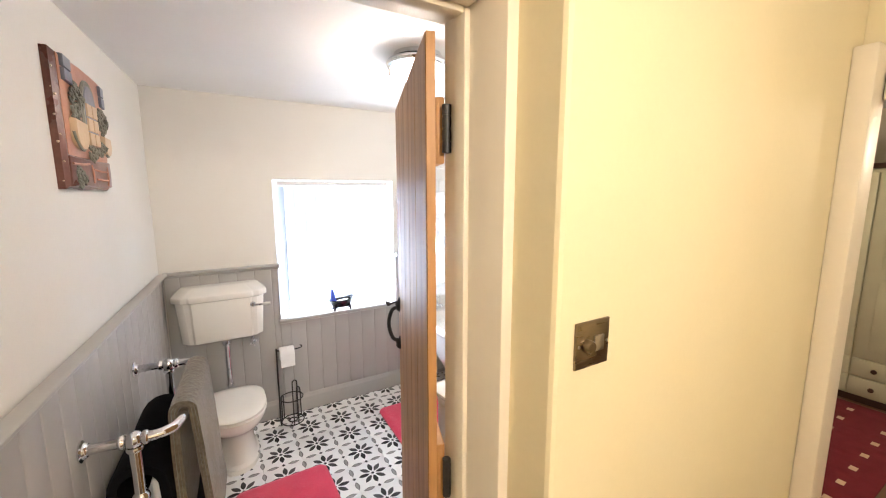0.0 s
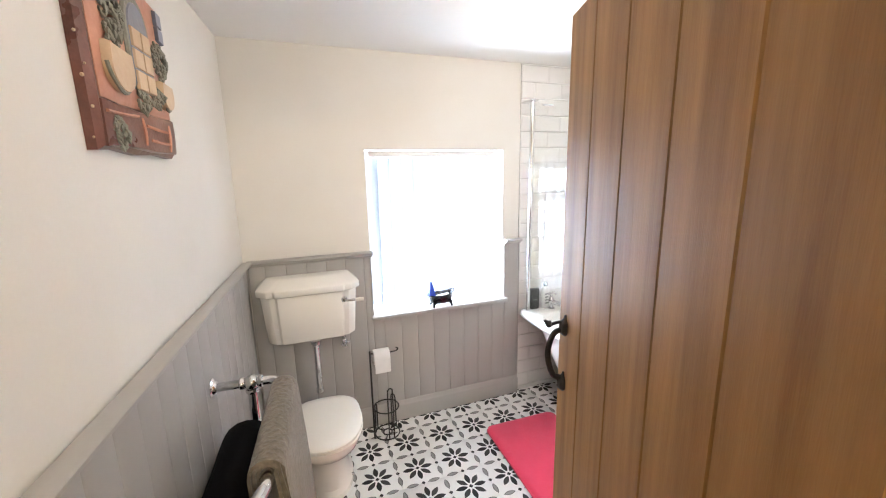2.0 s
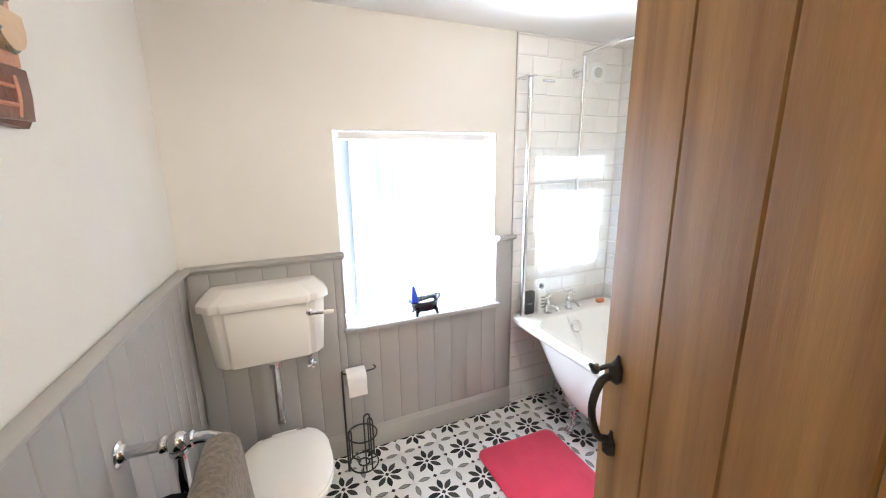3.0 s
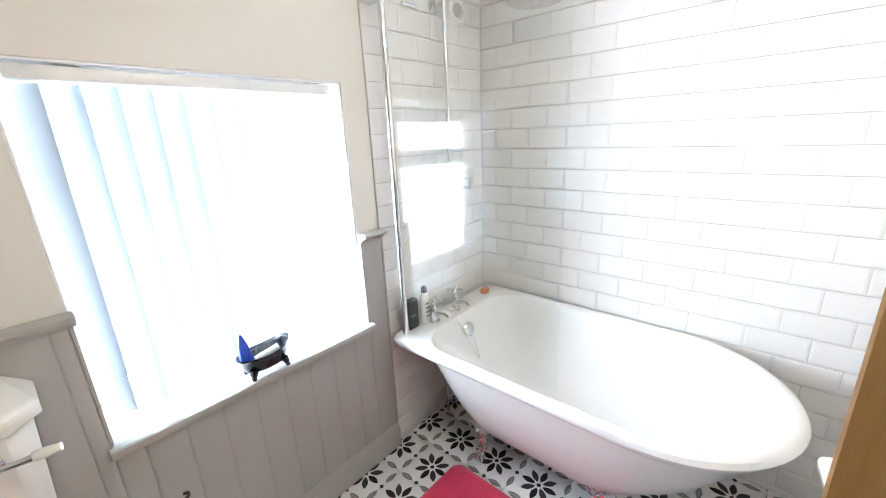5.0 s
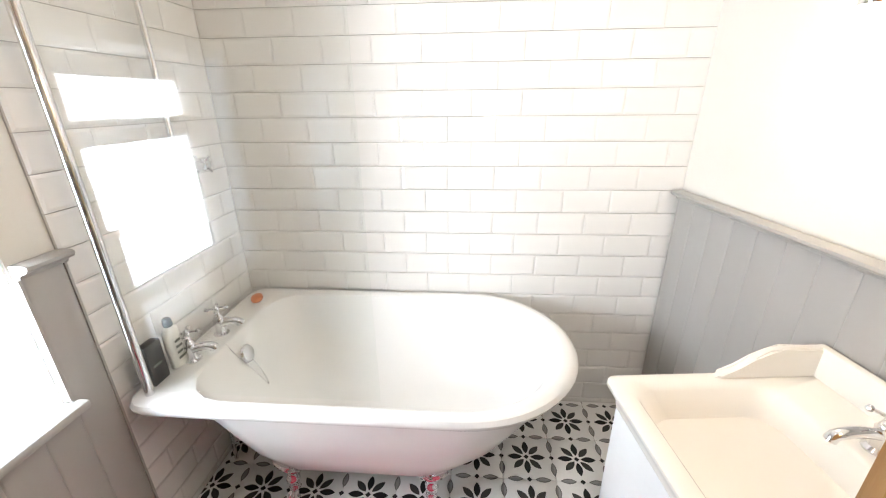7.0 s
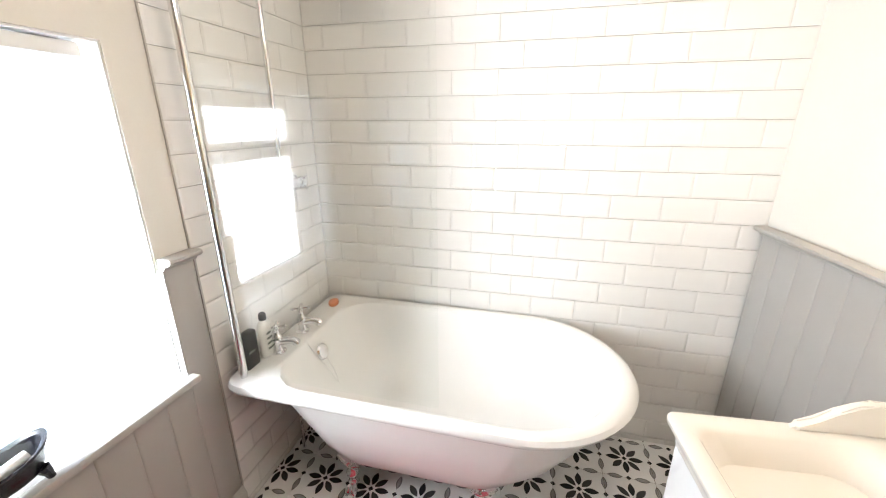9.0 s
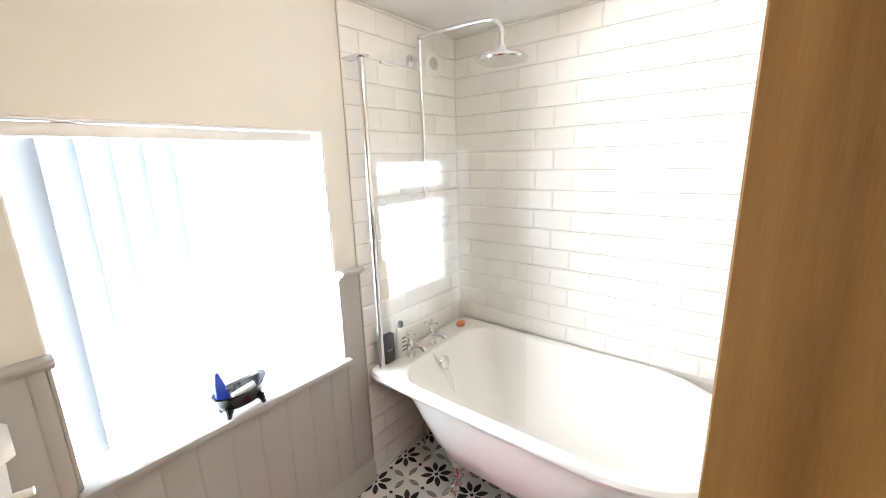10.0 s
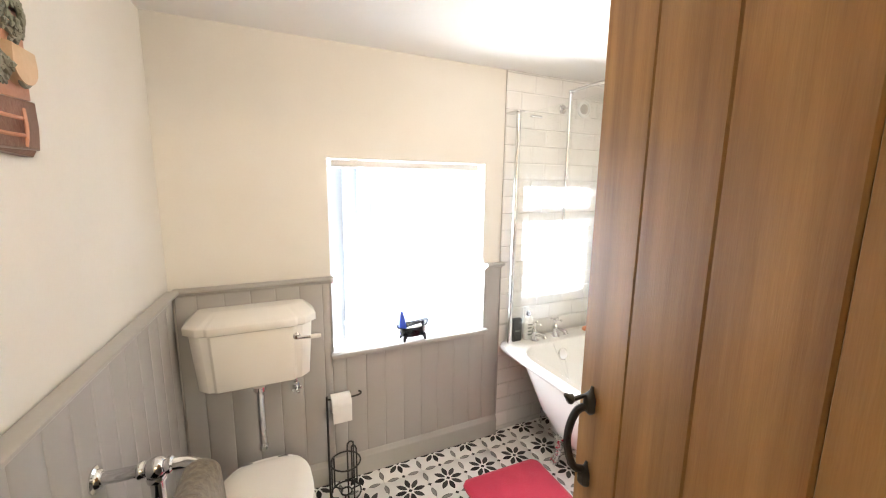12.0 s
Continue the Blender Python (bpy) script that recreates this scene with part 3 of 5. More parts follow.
# ---- bath ----
def d_outline(hw, y0, y1, z, cx=2.205, corner=0.06, n=28, ry=None, m=4):
    """A ring, round at the y0 end and squared with small corners at the y1 end."""
    ry = ry or hw * 1.02
    pts = [Vector((cx - hw * math.cos(math.pi * k / n), y0 + ry - ry * math.sin(math.pi * k / n), z)) for k in range(n + 1)]
    ys = y0 + ry
    for s in (0.25, 0.5, 0.75):
        pts.append(Vector((cx + hw, ys + (y1 - corner - ys) * s, z)))
    pts += [Vector((cx + hw - corner + corner * math.cos(math.pi / 2 * k / m), y1 - corner + corner * math.sin(math.pi / 2 * k / m), z)) for k in range(m + 1)]
    pts += [Vector((cx - hw + corner - corner * math.sin(math.pi / 2 * k / m), y1 - corner + corner * math.cos(math.pi / 2 * k / m), z)) for k in range(m + 1)]
    for s in (0.75, 0.5, 0.25):
        pts.append(Vector((cx - hw, ys + (y1 - corner - ys) * s, z)))
    return pts


bath = thing("bath", (2.2, 2.62, 0), "white enamelled roll-top bath on chrome claw feet", "bath")
rows_ = [(0.175, 0.09, 2.55, 2.88), (0.177, 0.17, 2.42, 2.96), (0.200, 0.225, 2.32, 3.01), (0.26, 0.275, 2.21, 3.06), (0.36, 0.318, 2.10, 3.11), (0.47, 0.346, 2.02, 3.16), (0.575, 0.366, 1.965, 3.215), (0.600, 0.374, 1.945, 3.25), (0.603, 0.392, 1.915, 3.345), (0.615, 0.403, 1.898, 3.368), (0.632, 0.408, 1.890, 3.374), (0.648, 0.402, 1.900, 3.366), (0.655, 0.388, 1.918, 3.352), (0.654, 0.372, 1.942, 3.235), (0.645, 0.358, 1.965, 3.225), (0.60, 0.344, 1.995, 3.208), (0.55, 0.334, 2.02, 3.19), (0.45, 0.315, 2.075, 3.14), (0.32, 0.275, 2.18, 3.08), (0.245, 0.215, 2.29, 3.01), (0.215, 0.14, 2.42, 2.94), (0.21, 0.07, 2.56, 2.86)]
bm = bmesh.new()
loft(bm, [d_outline(hw, y0, y1, z, corner=0.07 if 0.602 < z and hw > 0.36 else min(0.15, hw * 0.55)) for z, hw, y0, y1 in rows_])
body = part("body", bm, M_ENAMEL, bath)


def claw_foot(x, y, sx, sy):
    """A cast claw foot that reaches from the belly of the bath out and down to a ball on the floor."""
    bm = bmesh.new()
    pts = curve_points([(x + 0.035 * sx, y + 0.01 * sy, 0.192), (x + 0.024 * sx, y + 0.005 * sy, 0.165), (x + 0.012 * sx, y, 0.125), (x + 0.014 * sx, y, 0.075), (x, y, 0.035)], 5)
    tube(bm, pts, [0.018 + 0.018 * (1 - k / (len(pts) - 1)) ** 1.4 + 0.004 * math.sin(k * 1.3) for k in range(len(pts))], 10)
    ball(bm, (x - 0.004 * sx, y, 0.021), 0.021)
    for a in (-0.7, 0.0, 0.7):
        tube(bm, curve_points([(x + 0.008 * sx, y + 0.010 * a, 0.062), (x - 0.016 * sx, y + 0.020 * a, 0.045), (x - 0.027 * sx, y + 0.024 * a, 0.022), (x - 0.024 * sx, y + 0.022 * a, 0.006)], 3), [0.008, 0.008, 0.009, 0.009, 0.008, 0.008, 0.007, 0.006, 0.005, 0.004], 6)
    for s in (-1, 1):
        tube(bm, curve_points([(x + 0.018 * sx, y, 0.158), (x + 0.008 * sx, y + 0.036 * s, 0.182), (x, y + 0.064 * s, 0.208)], 4), [0.022, 0.022, 0.021, 0.019, 0.017, 0.014, 0.011, 0.008, 0.005], 8)
    return bm


for fx, fy, sx, sy in ((1.995, 2.985, 1, -1), (1.995, 2.43, 1, 1), (2.415, 2.985, -1, -1), (2.415, 2.43, -1, 1)):
    part("claw_foot", claw_foot(fx, fy, sx, sy), M_CHROME, bath, "chrome claw foot")


def pillar_tap(x, y, z):
    bm = bmesh.new()
    lathe(bm, [(0.026, 0), (0.027, 0.006), (0.018, 0.012), (0.015, 0.03), (0.019, 0.045), (0.020, 0.062), (0.014, 0.074), (0.009, 0.08), (0.008, 0.098), (0.012, 0.104), (0.011, 0.112), (0.004, 0.118)], Matrix.Translation((x, y, z)), 16)
    tube(bm, curve_points([(x, y, z + 0.046), (x + 0.012, y - 0.030, z + 0.049), (x + 0.022, y - 0.056, z + 0.045), (x + 0.025, y - 0.066, z + 0.032)], 4), [0.018, 0.017, 0.0165, 0.016, 0.0155, 0.015, 0.0145, 0.0145, 0.015, 0.0155, 0.016, 0.016, 0.016], 10)
    return bm


def cross_head(x, y, z):
    bm = bmesh.new()
    for a in (0.5, 0.5 + math.pi / 2):
        d = Vector((math.cos(a), math.sin(a), 0)) * 0.032
        c = Vector((x, y, z + 0.107))
        tube(bm, [c - d, c, c + d], 0.0045, 8)
        ball(bm, c - d, 0.008, 8)
        ball(bm, c + d, 0.008, 8)
    return bm


for tx in (2.03, 2.20):
    grow = Matrix.Translation((tx, 3.285, 0.652)) @ Matrix.Scale(1.08, 4) @ Matrix.Translation((-tx, -3.285, -0.652))
    made = []
    for shape in (pillar_tap(tx, 3.285, 0.652), cross_head(tx, 3.285, 0.652)):
        bmesh.ops.transform(shape, matrix=grow, verts=shape.verts)
        made.append(shape)
    tap = part("tap", made[0], M_CHROME, bath, "chrome pillar tap")
    part("tap_head", made[1], M_CHROME, tap)
bm = bmesh.new()
lathe(bm, [(0.032, 0.0), (0.034, 0.004), (0.028, 0.010), (0.012, 0.012), (0.001, 0.013)], pose(2.185, 3.190, 0.572, 72, 0, 0) @ Matrix.Scale(1.12, 4), 20)
part("overflow_plate", bm, M_CHROME, bath, "round chrome overflow plate")
bm = bmesh.new()
chain = curve_points([(2.135, 3.228, 0.645), (2.14, 3.205, 0.60), (2.155, 3.165, 0.53), (2.17, 3.115, 0.44), (2.185, 3.14, 0.49), (2.19, 3.18, 0.555)], 8)
for p in chain:
    ball(bm, p, 0.0032, 6)
part("plug_chain", bm, M_CHROME, bath, "fine metal bead chain")
bm = bmesh.new()
tube(bm, [(2.175, 3.345, 0.0), (2.175, 3.345, 0.60)], 0.009)
tube(bm, [(2.31, 3.345, 0.0), (2.31, 3.345, 0.60)], 0.009)
part("supply_pipe", bm, M_CHROME, bath)

soap = new("soap_bar", mesh_of("soap_bar", lathe(bmesh.new(), [(0.024, 0), (0.036, 0.004), (0.040, 0.012), (0.036, 0.020), (0.020, 0.025), (0.001, 0.026)], Matrix.Diagonal((1.0, 0.65, 1, 1)), 20), M_SOAP))
soap.location, soap.rotation_euler = (2.475, 3.285, 0.655), (0, 0, 0.3)
tagged(soap, "orange oval soap bar on the bath rim", "soap")
bottle = thing("shampoo_bottle", (2.005, 3.325, 0.655), "white plastic shampoo bottle with a dark cap", "bottle")
bm = bmesh.new()
loft(bm, [[Vector((2.0 + w * math.cos(a), 3.315 + d * math.sin(a), 0.656 + z)) for a in (2 * math.pi * k / 20 for k in range(20))] for z, w, d in ((0, 0.028, 0.016), (0.005, 0.032, 0.019), (0.09, 0.033, 0.02), (0.14, 0.03, 0.018), (0.155, 0.018, 0.014), (0.158, 0.012, 0.012))])
part("body", bm, M_BOTTLE, bottle)
part("cap", lathe(bmesh.new(), [(0.014, 0.0), (0.015, 0.004), (0.014, 0.024), (0.009, 0.03)], Matrix.Translation((2.0, 3.315, 0.814)), 14), M_BLACKPLASTIC, bottle, "dark cap")
for k in range(4):
    part("print_bar", boxes((1.985, 2.012 - 0.004 * (k % 2), 3.2925, 3.2945, 0.69 + 0.022 * k, 0.698 + 0.022 * k)), M_INK, bottle, "small grey print")
bm = bmesh.new()
box(bm, 1.880, 1.948, 3.305, 3.340, 0.656, 0.805, bevel=0.008)
bt = thing("shower_gel_bottle", (1.92, 3.33, 0.655), "black flat plastic shower gel bottle", "bottle")
part("body", bm, M_BLACKPLASTIC, bt)
part("print_bar", boxes((1.893, 1.926, 3.3035, 3.3052, 0.722, 0.730)), M_INK, bt, "faint grey print")

# shower screen
screen = thing("shower_screen", (1.853, 3.295, 0.655), "clear glass bath screen in a chrome wall channel", "shower screen")
sp = part("glass_pane", boxes((1.850, 1.856, 2.56, 3.300, 0.668, 2.02)), M_SCREEN, screen, smooth=False)
sp.visible_shadow = False
bm = bmesh.new()
tube(bm, [(1.853, 3.305, 0.656), (1.853, 3.305, 2.035)], 0.014, 14)
part("pivot_pole", bm, M_CHROME, screen)
bm = bmesh.new()
box(bm, 1.828, 1.878, 3.28, 3.398, 2.036, 2.046, bevel=0.003)
part("top_bracket", bm, M_CHROME, screen)
bm = bmesh.new()
tube(bm, [(1.857, 3.20, 2.0), (1.93, 3.20, 2.0)], 0.007)
part("stay", bm, M_CHROME, screen)

# shower
shower = thing("shower", (2.243, 3.33, 1.3), "chrome rigid-riser shower with a round rain head", "shower")
bm = bmesh.new()
tube(bm, curve_points([(2.243, 3.325, 1.30), (2.243, 3.325, 1.8), (2.243, 3.325, 2.19)], 3), 0.010, 12)
part("riser_pipe", bm, M_CHROME, shower)
SH = Vector((2.305, 2.915, 2.035))
bm = bmesh.new()
tube(bm, curve_points([(2.243, 3.325, 2.19), (2.256, 3.20, 2.20), (2.287, 3.02, 2.205), (2.299, 2.945, 2.195), (2.305, 2.915, 2.15), (2.305, 2.915, 2.085)], 5), 0.010, 12)
ball(bm, (2.243, 3.325, 2.19), 0.015)
part("shower_arm", bm, M_CHROME, shower)
part("shower_head", lathe(bmesh.new(), [(0.006, 0.06), (0.016, 0.058), (0.022, 0.035), (0.055, 0.026), (0.095, 0.018), (0.109, 0.008), (0.111, 0.0), (0.107, -0.006), (0.04, -0.008), (0.001, -0.008)], Matrix.Translation(SH), 32), M_CHROME, shower)
bm = bmesh.new()
tube(bm, [(2.243, 3.325, 2.10), (2.243, 3.393, 2.10)], 0.007)
lathe(bm, [(0.028, 0.0), (0.028, 0.006), (0.012, 0.012)], pose(2.243, 3.394, 2.10, 90, 0, 0), 18)
part("wall_bracket", bm, M_CHROME, shower)
bm = bmesh.new()
tube(bm, [(2.13, 3.33, 1.30), (2.36, 3.33, 1.30)], 0.021, 14)
for vx in (2.17, 2.32):
    lathe(bm, [(0.03, 0.0), (0.03, 0.008), (0.014, 0.014), (0.014, 0.066)], pose(vx, 3.395, 1.30, 90, 0, 0), 16)
part("valve_body", bm, M_CHROME, shower)
for vx, s in ((2.13, -1), (2.36, 1)):
    bm = bmesh.new()
    lathe(bm, [(0.022, 0), (0.026, 0.008), (0.026, 0.03), (0.018, 0.04)], pose(vx, 3.33, 1.30, 0, 90 * s, 0), 16)
    for k in range(4):
        a = math.pi / 4 + math.pi / 2 * k
        tube(bm, [(vx + 0.02 * s, 3.33, 1.30), (vx + 0.02 * s, 3.33 + 0.042 * math.cos(a), 1.30 + 0.042 * math.sin(a))], 0.006, 8)
    part("valve_handle", bm, M_CHROME, shower)

vent = thing("extractor_vent", (2.415, 3.39, 2.115), "small round white extractor vent on the tiled wall", "vent")
bm = bmesh.new()
lathe(bm, [(0.052, 0.0), (0.055, 0.006), (0.052, 0.014), (0.043, 0.016), (0.040, 0.008), (0.001, 0.006)], pose(2.415, 3.394, 2.115, 90, 0, 0), 28)
part("rim", bm, M_WHITE, vent)
part("base_plate", boxes((2.355, 2.475, 3.389, 3.3945, 2.052, 2.178), bevel=0.002), M_TILE, vent)
bm = bmesh.new()
lathe(bm, [(0.030, 0.0), (0.031, 0.004), (0.001, 0.006)], pose(2.415, 3.386, 2.115, 90, 0, 0), 24)
part("flap", bm, M_GROUT, vent)


# ---- toilet ----
cistern = thing("toilet_cistern", (0.435, 3.38, 0.70), "white ceramic low-level cistern on the panelled wall", "cistern")
def stepped(x0, x1, yf, yb, z, c, b0, b1, s=0.013):
    """Outline with cut front corners and a middle bay that stands s proud between b0 and b1."""
    plan = [(x0, yb), (x0, yf + s + c), (x0 + c, yf + s), (b0 - 0.011, yf + s), (b0, yf), (b1, yf), (b1 + 0.011, yf + s), (x1 - c, yf + s), (x1, yf + s + c), (x1, yb)]
    return [Vector((x, y, z)) for x, y in plan]


bm = bmesh.new()
loft(bm, [stepped(0.222, 0.655, 3.272, 3.386, 0.697, 0.030, 0.283, 0.594), stepped(0.205, 0.672, 3.259, 3.386, 0.706, 0.040, 0.279, 0.598), stepped(0.186, 0.688, 3.230, 3.386, 0.978, 0.045, 0.272, 0.603)])
bmesh.ops.bevel(bm, geom=[e for e in bm.edges], offset=0.0022, segments=1, affect="EDGES")
part("tank", bm, M_CERAMIC, cistern)
bm = bmesh.new()
loft(bm, [stepped(0.180, 0.694, 3.224, 3.386, 0.979, 0.048, 0.268, 0.607), stepped(0.168, 0.706, 3.209, 3.386, 0.986, 0.052, 0.264, 0.611), stepped(0.168, 0.706, 3.209, 3.386, 1.018, 0.052, 0.264, 0.611), stepped(0.176, 0.698, 3.219, 3.386, 1.026, 0.054, 0.268, 0.607, 0.011), stepped(0.214, 0.660, 3.292, 3.386, 1.058, 0.060, 0.300, 0.575, 0.003), stepped(0.228, 0.646, 3.312, 3.386, 1.062, 0.055, 0.310, 0.565, 0.002)])
bmesh.ops.bevel(bm, geom=[e for e in bm.edges], offset=0.0018, segments=1, affect="EDGES")
part("lid", bm, M_CERAMIC, cistern)
bm = bmesh.new()
lathe(bm, [(0.017, 0), (0.017, 0.006), (0.009, 0.012), (0.009, 0.022)], pose(0.615, 3.233, 0.930, 90, 0, 0), 16)
tube(bm, curve_points([(0.615, 3.209, 0.930), (0.65, 3.198, 0.931), (0.69, 3.191, 0.933)], 3), [0.007, 0.007, 0.007, 0.0075, 0.008, 0.009, 0.010], 10)
lever = part("flush_lever", bm, M_CHROME, cistern, "chrome lever")
bm = bmesh.new()
tube(bm, [(0.672, 3.194, 0.932), (0.692, 3.190, 0.933), (0.716, 3.184, 0.934)], [0.010, 0.012, 0.009], 12)
part("lever_tip", bm, M_CERAMIC, lever, "white ceramic tip")
bm = bmesh.new()
lathe(bm, [(0.028, 0.70), (0.028, 0.68), (0.02, 0.67), (0.018, 0.655), (0.018, 0.41), (0.022, 0.405), (0.022, 0.385)], Matrix.Translation((0.447, 3.27, 0)), 16)
part("flush_pipe", bm, M_CHROME, cistern, "chrome flush pipe")
bm = bmesh.new()
tube(bm, [(0.605, 3.30, 0.70), (0.605, 3.30, 0.63)], 0.008)
lathe(bm, [(0.016, 0.0), (0.018, 0.006), (0.010, 0.02), (0.012, 0.03), (0.004, 0.045)], pose(0.605, 3.30, 0.655, 90, 0, 0), 12)
for a in (0.3, 1.87, 3.44, 5.0):
    ball(bm, (0.605 + 0.018 * math.cos(a), 3.262, 0.655 + 0.018 * math.sin(a)), 0.008, 8)
tube(bm, [(0.605, 3.30, 0.645), (0.605, 3.385, 0.645)], 0.008)
part("stop_valve", bm, M_CHROME, cistern, "small chrome valve")

toilet = thing("toilet", (0.455, 2.95, 0), "white ceramic toilet with its seat lid closed", "toilet")


def oval(cx, hw, y0, y1, z, flat=0.0, n=32):
    """An egg-shaped ring, rounder in front (y0) and blunter at the back (y1)."""
    out = []
    cy = y0 + (y1 - y0) * 0.52
    for k in range(n):
        a = 2 * math.pi * k / n
        s, c = math.sin(a), math.cos(a)
        e = 0.55 if s > 0 else 0.95
        out.append(Vector((cx + hw * math.copysign(abs(c) ** (0.75 if s > 0 else 0.95), c), cy + ((y1 - cy) if s > 0 else (cy - y0)) * math.copysign(abs(s) ** e, s), z)))
    return out


bm = bmesh.new()
loft(bm, [oval(0.455, 0.125, 2.855, 3.25, 0.0), oval(0.455, 0.125, 2.855, 3.25, 0.03), oval(0.455, 0.108, 2.875, 3.23, 0.05), oval(0.455, 0.098, 2.885, 3.22, 0.15), oval(0.455, 0.105, 2.86, 3.22, 0.22), oval(0.455, 0.135, 2.79, 3.20, 0.29), oval(0.455, 0.163, 2.71, 3.18, 0.34), oval(0.455, 0.172, 2.685, 3.17, 0.375), oval(0.455, 0.172, 2.685, 3.17, 0.398), oval(0.455, 0.15, 2.71, 3.15, 0.402)])
part("pan", bm, M_CERAMIC, toilet)
bm = bmesh.new()
loft(bm, [oval(0.455, 0.165, 2.675, 3.085, 0.404), oval(0.455, 0.174, 2.664, 3.095, 0.410), oval(0.455, 0.174, 2.664, 3.095, 0.420), oval(0.455, 0.168, 2.672, 3.09, 0.425)])
part("seat", bm, M_SEAT, toilet)
bm = bmesh.new()
loft(bm, [oval(0.455, 0.165, 2.672, 3.09, 0.4265), oval(0.455, 0.173, 2.662, 3.097, 0.432), oval(0.455, 0.172, 2.663, 3.096, 0.441), oval(0.455, 0.160, 2.680, 3.085, 0.449), oval(0.455, 0.10, 2.75, 3.04, 0.4535)])
part("lid", bm, M_SEAT, toilet)
for hx in (0.385, 0.525):
    bm = bmesh.new()
    tube(bm, [(hx - 0.02, 3.105, 0.425), (hx + 0.02, 3.105, 0.425)], 0.011)
    tube(bm, [(hx, 3.11, 0.398), (hx, 3.11, 0.425)], 0.008)
    part("seat_hinge", bm, M_CHROME, toilet)
for bx in (0.340, 0.570):
    bm = bmesh.new()
    lathe(bm, [(0.010, 0.0), (0.011, 0.004), (0.006, 0.010), (0.001, 0.011)], Matrix.Translation((bx, 2.98, 0.028)), 10)
    part("floor_bolt", bm, M_CHROME, toilet)

# toilet roll stand
stand = thing("toilet_roll_stand", (0.80, 3.28, 0), "black wire toilet roll stand with one white roll", "stand")
bm = bmesh.new()
tube(bm, curve_points([(0.742, 3.25, 0.008), (0.742, 3.265, 0.03), (0.742, 3.27, 0.3), (0.742, 3.27, 0.575)], 4), 0.0055, 8)
part("post", bm, M_IRON, stand)
bm = bmesh.new()
tube(bm, curve_points([(0.742, 3.27, 0.560), (0.80, 3.268, 0.552), (0.895, 3.268, 0.552), (0.912, 3.268, 0.566), (0.90, 3.268, 0.574)], 4), 0.0045, 8)
part("roll_arm", bm, M_IRON, stand)


def ring_points(cx, cy, r, z, n=28):
    return [(cx + r * math.cos(2 * math.pi * k / n), cy + r * math.sin(2 * math.pi * k / n), z) for k in range(n + 1)]


for z, r in ((0.010, 0.076), (0.19, 0.076), (0.012, 0.028)):
    bm = bmesh.new()
    tube(bm, ring_points(0.825, 3.275, r, z), 0.0042, 8)
    part("ring", bm, M_IRON, stand)
for a in (0.2, 2.3, 4.4):
    bm = bmesh.new()
    tube(bm, [(0.825 + 0.026 * math.cos(a), 3.275 + 0.026 * math.sin(a), 0.011), (0.825 + 0.076 * math.cos(a), 3.275 + 0.076 * math.sin(a), 0.011)], 0.0038, 8)
    part("spoke", bm, M_IRON, stand)
for a, top in ((4.9, 0.345), (0.7, 0.235), (2.6, 0.20)):
    c, s = math.cos(a), math.sin(a)
    px, py = 0.825 + 0.070 * c, 3.275 + 0.070 * s
    bm = bmesh.new()
    tube(bm, curve_points([(px - 0.016 * s, py + 0.016 * c, 0.01), (px - 0.016 * s, py + 0.016 * c, top - 0.04), (px - 0.012 * s, py + 0.012 * c, top - 0.008), (px, py, top), (px + 0.012 * s, py - 0.012 * c, top - 0.008), (px + 0.016 * s, py - 0.016 * c, top - 0.04), (px + 0.016 * s, py - 0.016 * c, 0.01)], 5), 0.0042, 8)
    part("hoop", bm, M_IRON, stand)
roll = thing("toilet_roll", (0.82, 3.268, 0.55), "white toilet paper roll on a black wire arm", "toilet roll")
bm = bmesh.new()
lathe(bm, [(0.02, -0.048), (0.044, -0.048), (0.045, -0.046), (0.045, 0.046), (0.044, 0.048), (0.02, 0.048), (0.02, -0.046)], pose(0.808, 3.268, 0.535, 0, 90, 0), 28)
part("roll", bm, M_PAPER, roll)
bm = bmesh.new()
box(bm, 0.763, 0.855, 3.2225, 3.2243, 0.447, 0.535)
part("loose_sheet", bm, M_PAPER, roll)


# ---- towel radiator ----
radiator = thing("towel_radiator", (0.2, 2.18, 0), "chrome traditional towel radiator fixed to the panelling", "radiator")
YA, YB, RZ, RX = 1.965, 2.588, 0.868, 0.262
bm = bmesh.new()
tube(bm, [(PW, YA, RZ), (RX, YA, RZ)] + [(RX + 0.06, YA + 0.002, RZ)] + curve_points([(RX + 0.075, YA + 0.006, RZ), (RX + 0.105, YA + 0.03, RZ), (RX + 0.12, YA + 0.075, RZ)], 4) + curve_points([(RX + 0.12, YB - 0.075, RZ), (RX + 0.105, YB - 0.03, RZ), (RX + 0.075, YB - 0.006, RZ)], 4) + [(RX + 0.06, YB - 0.002, RZ), (RX, YB, RZ), (PW, YB, RZ)], 0.0165, 14)
part("towel_rail", bm, M_CHROME, radiator)
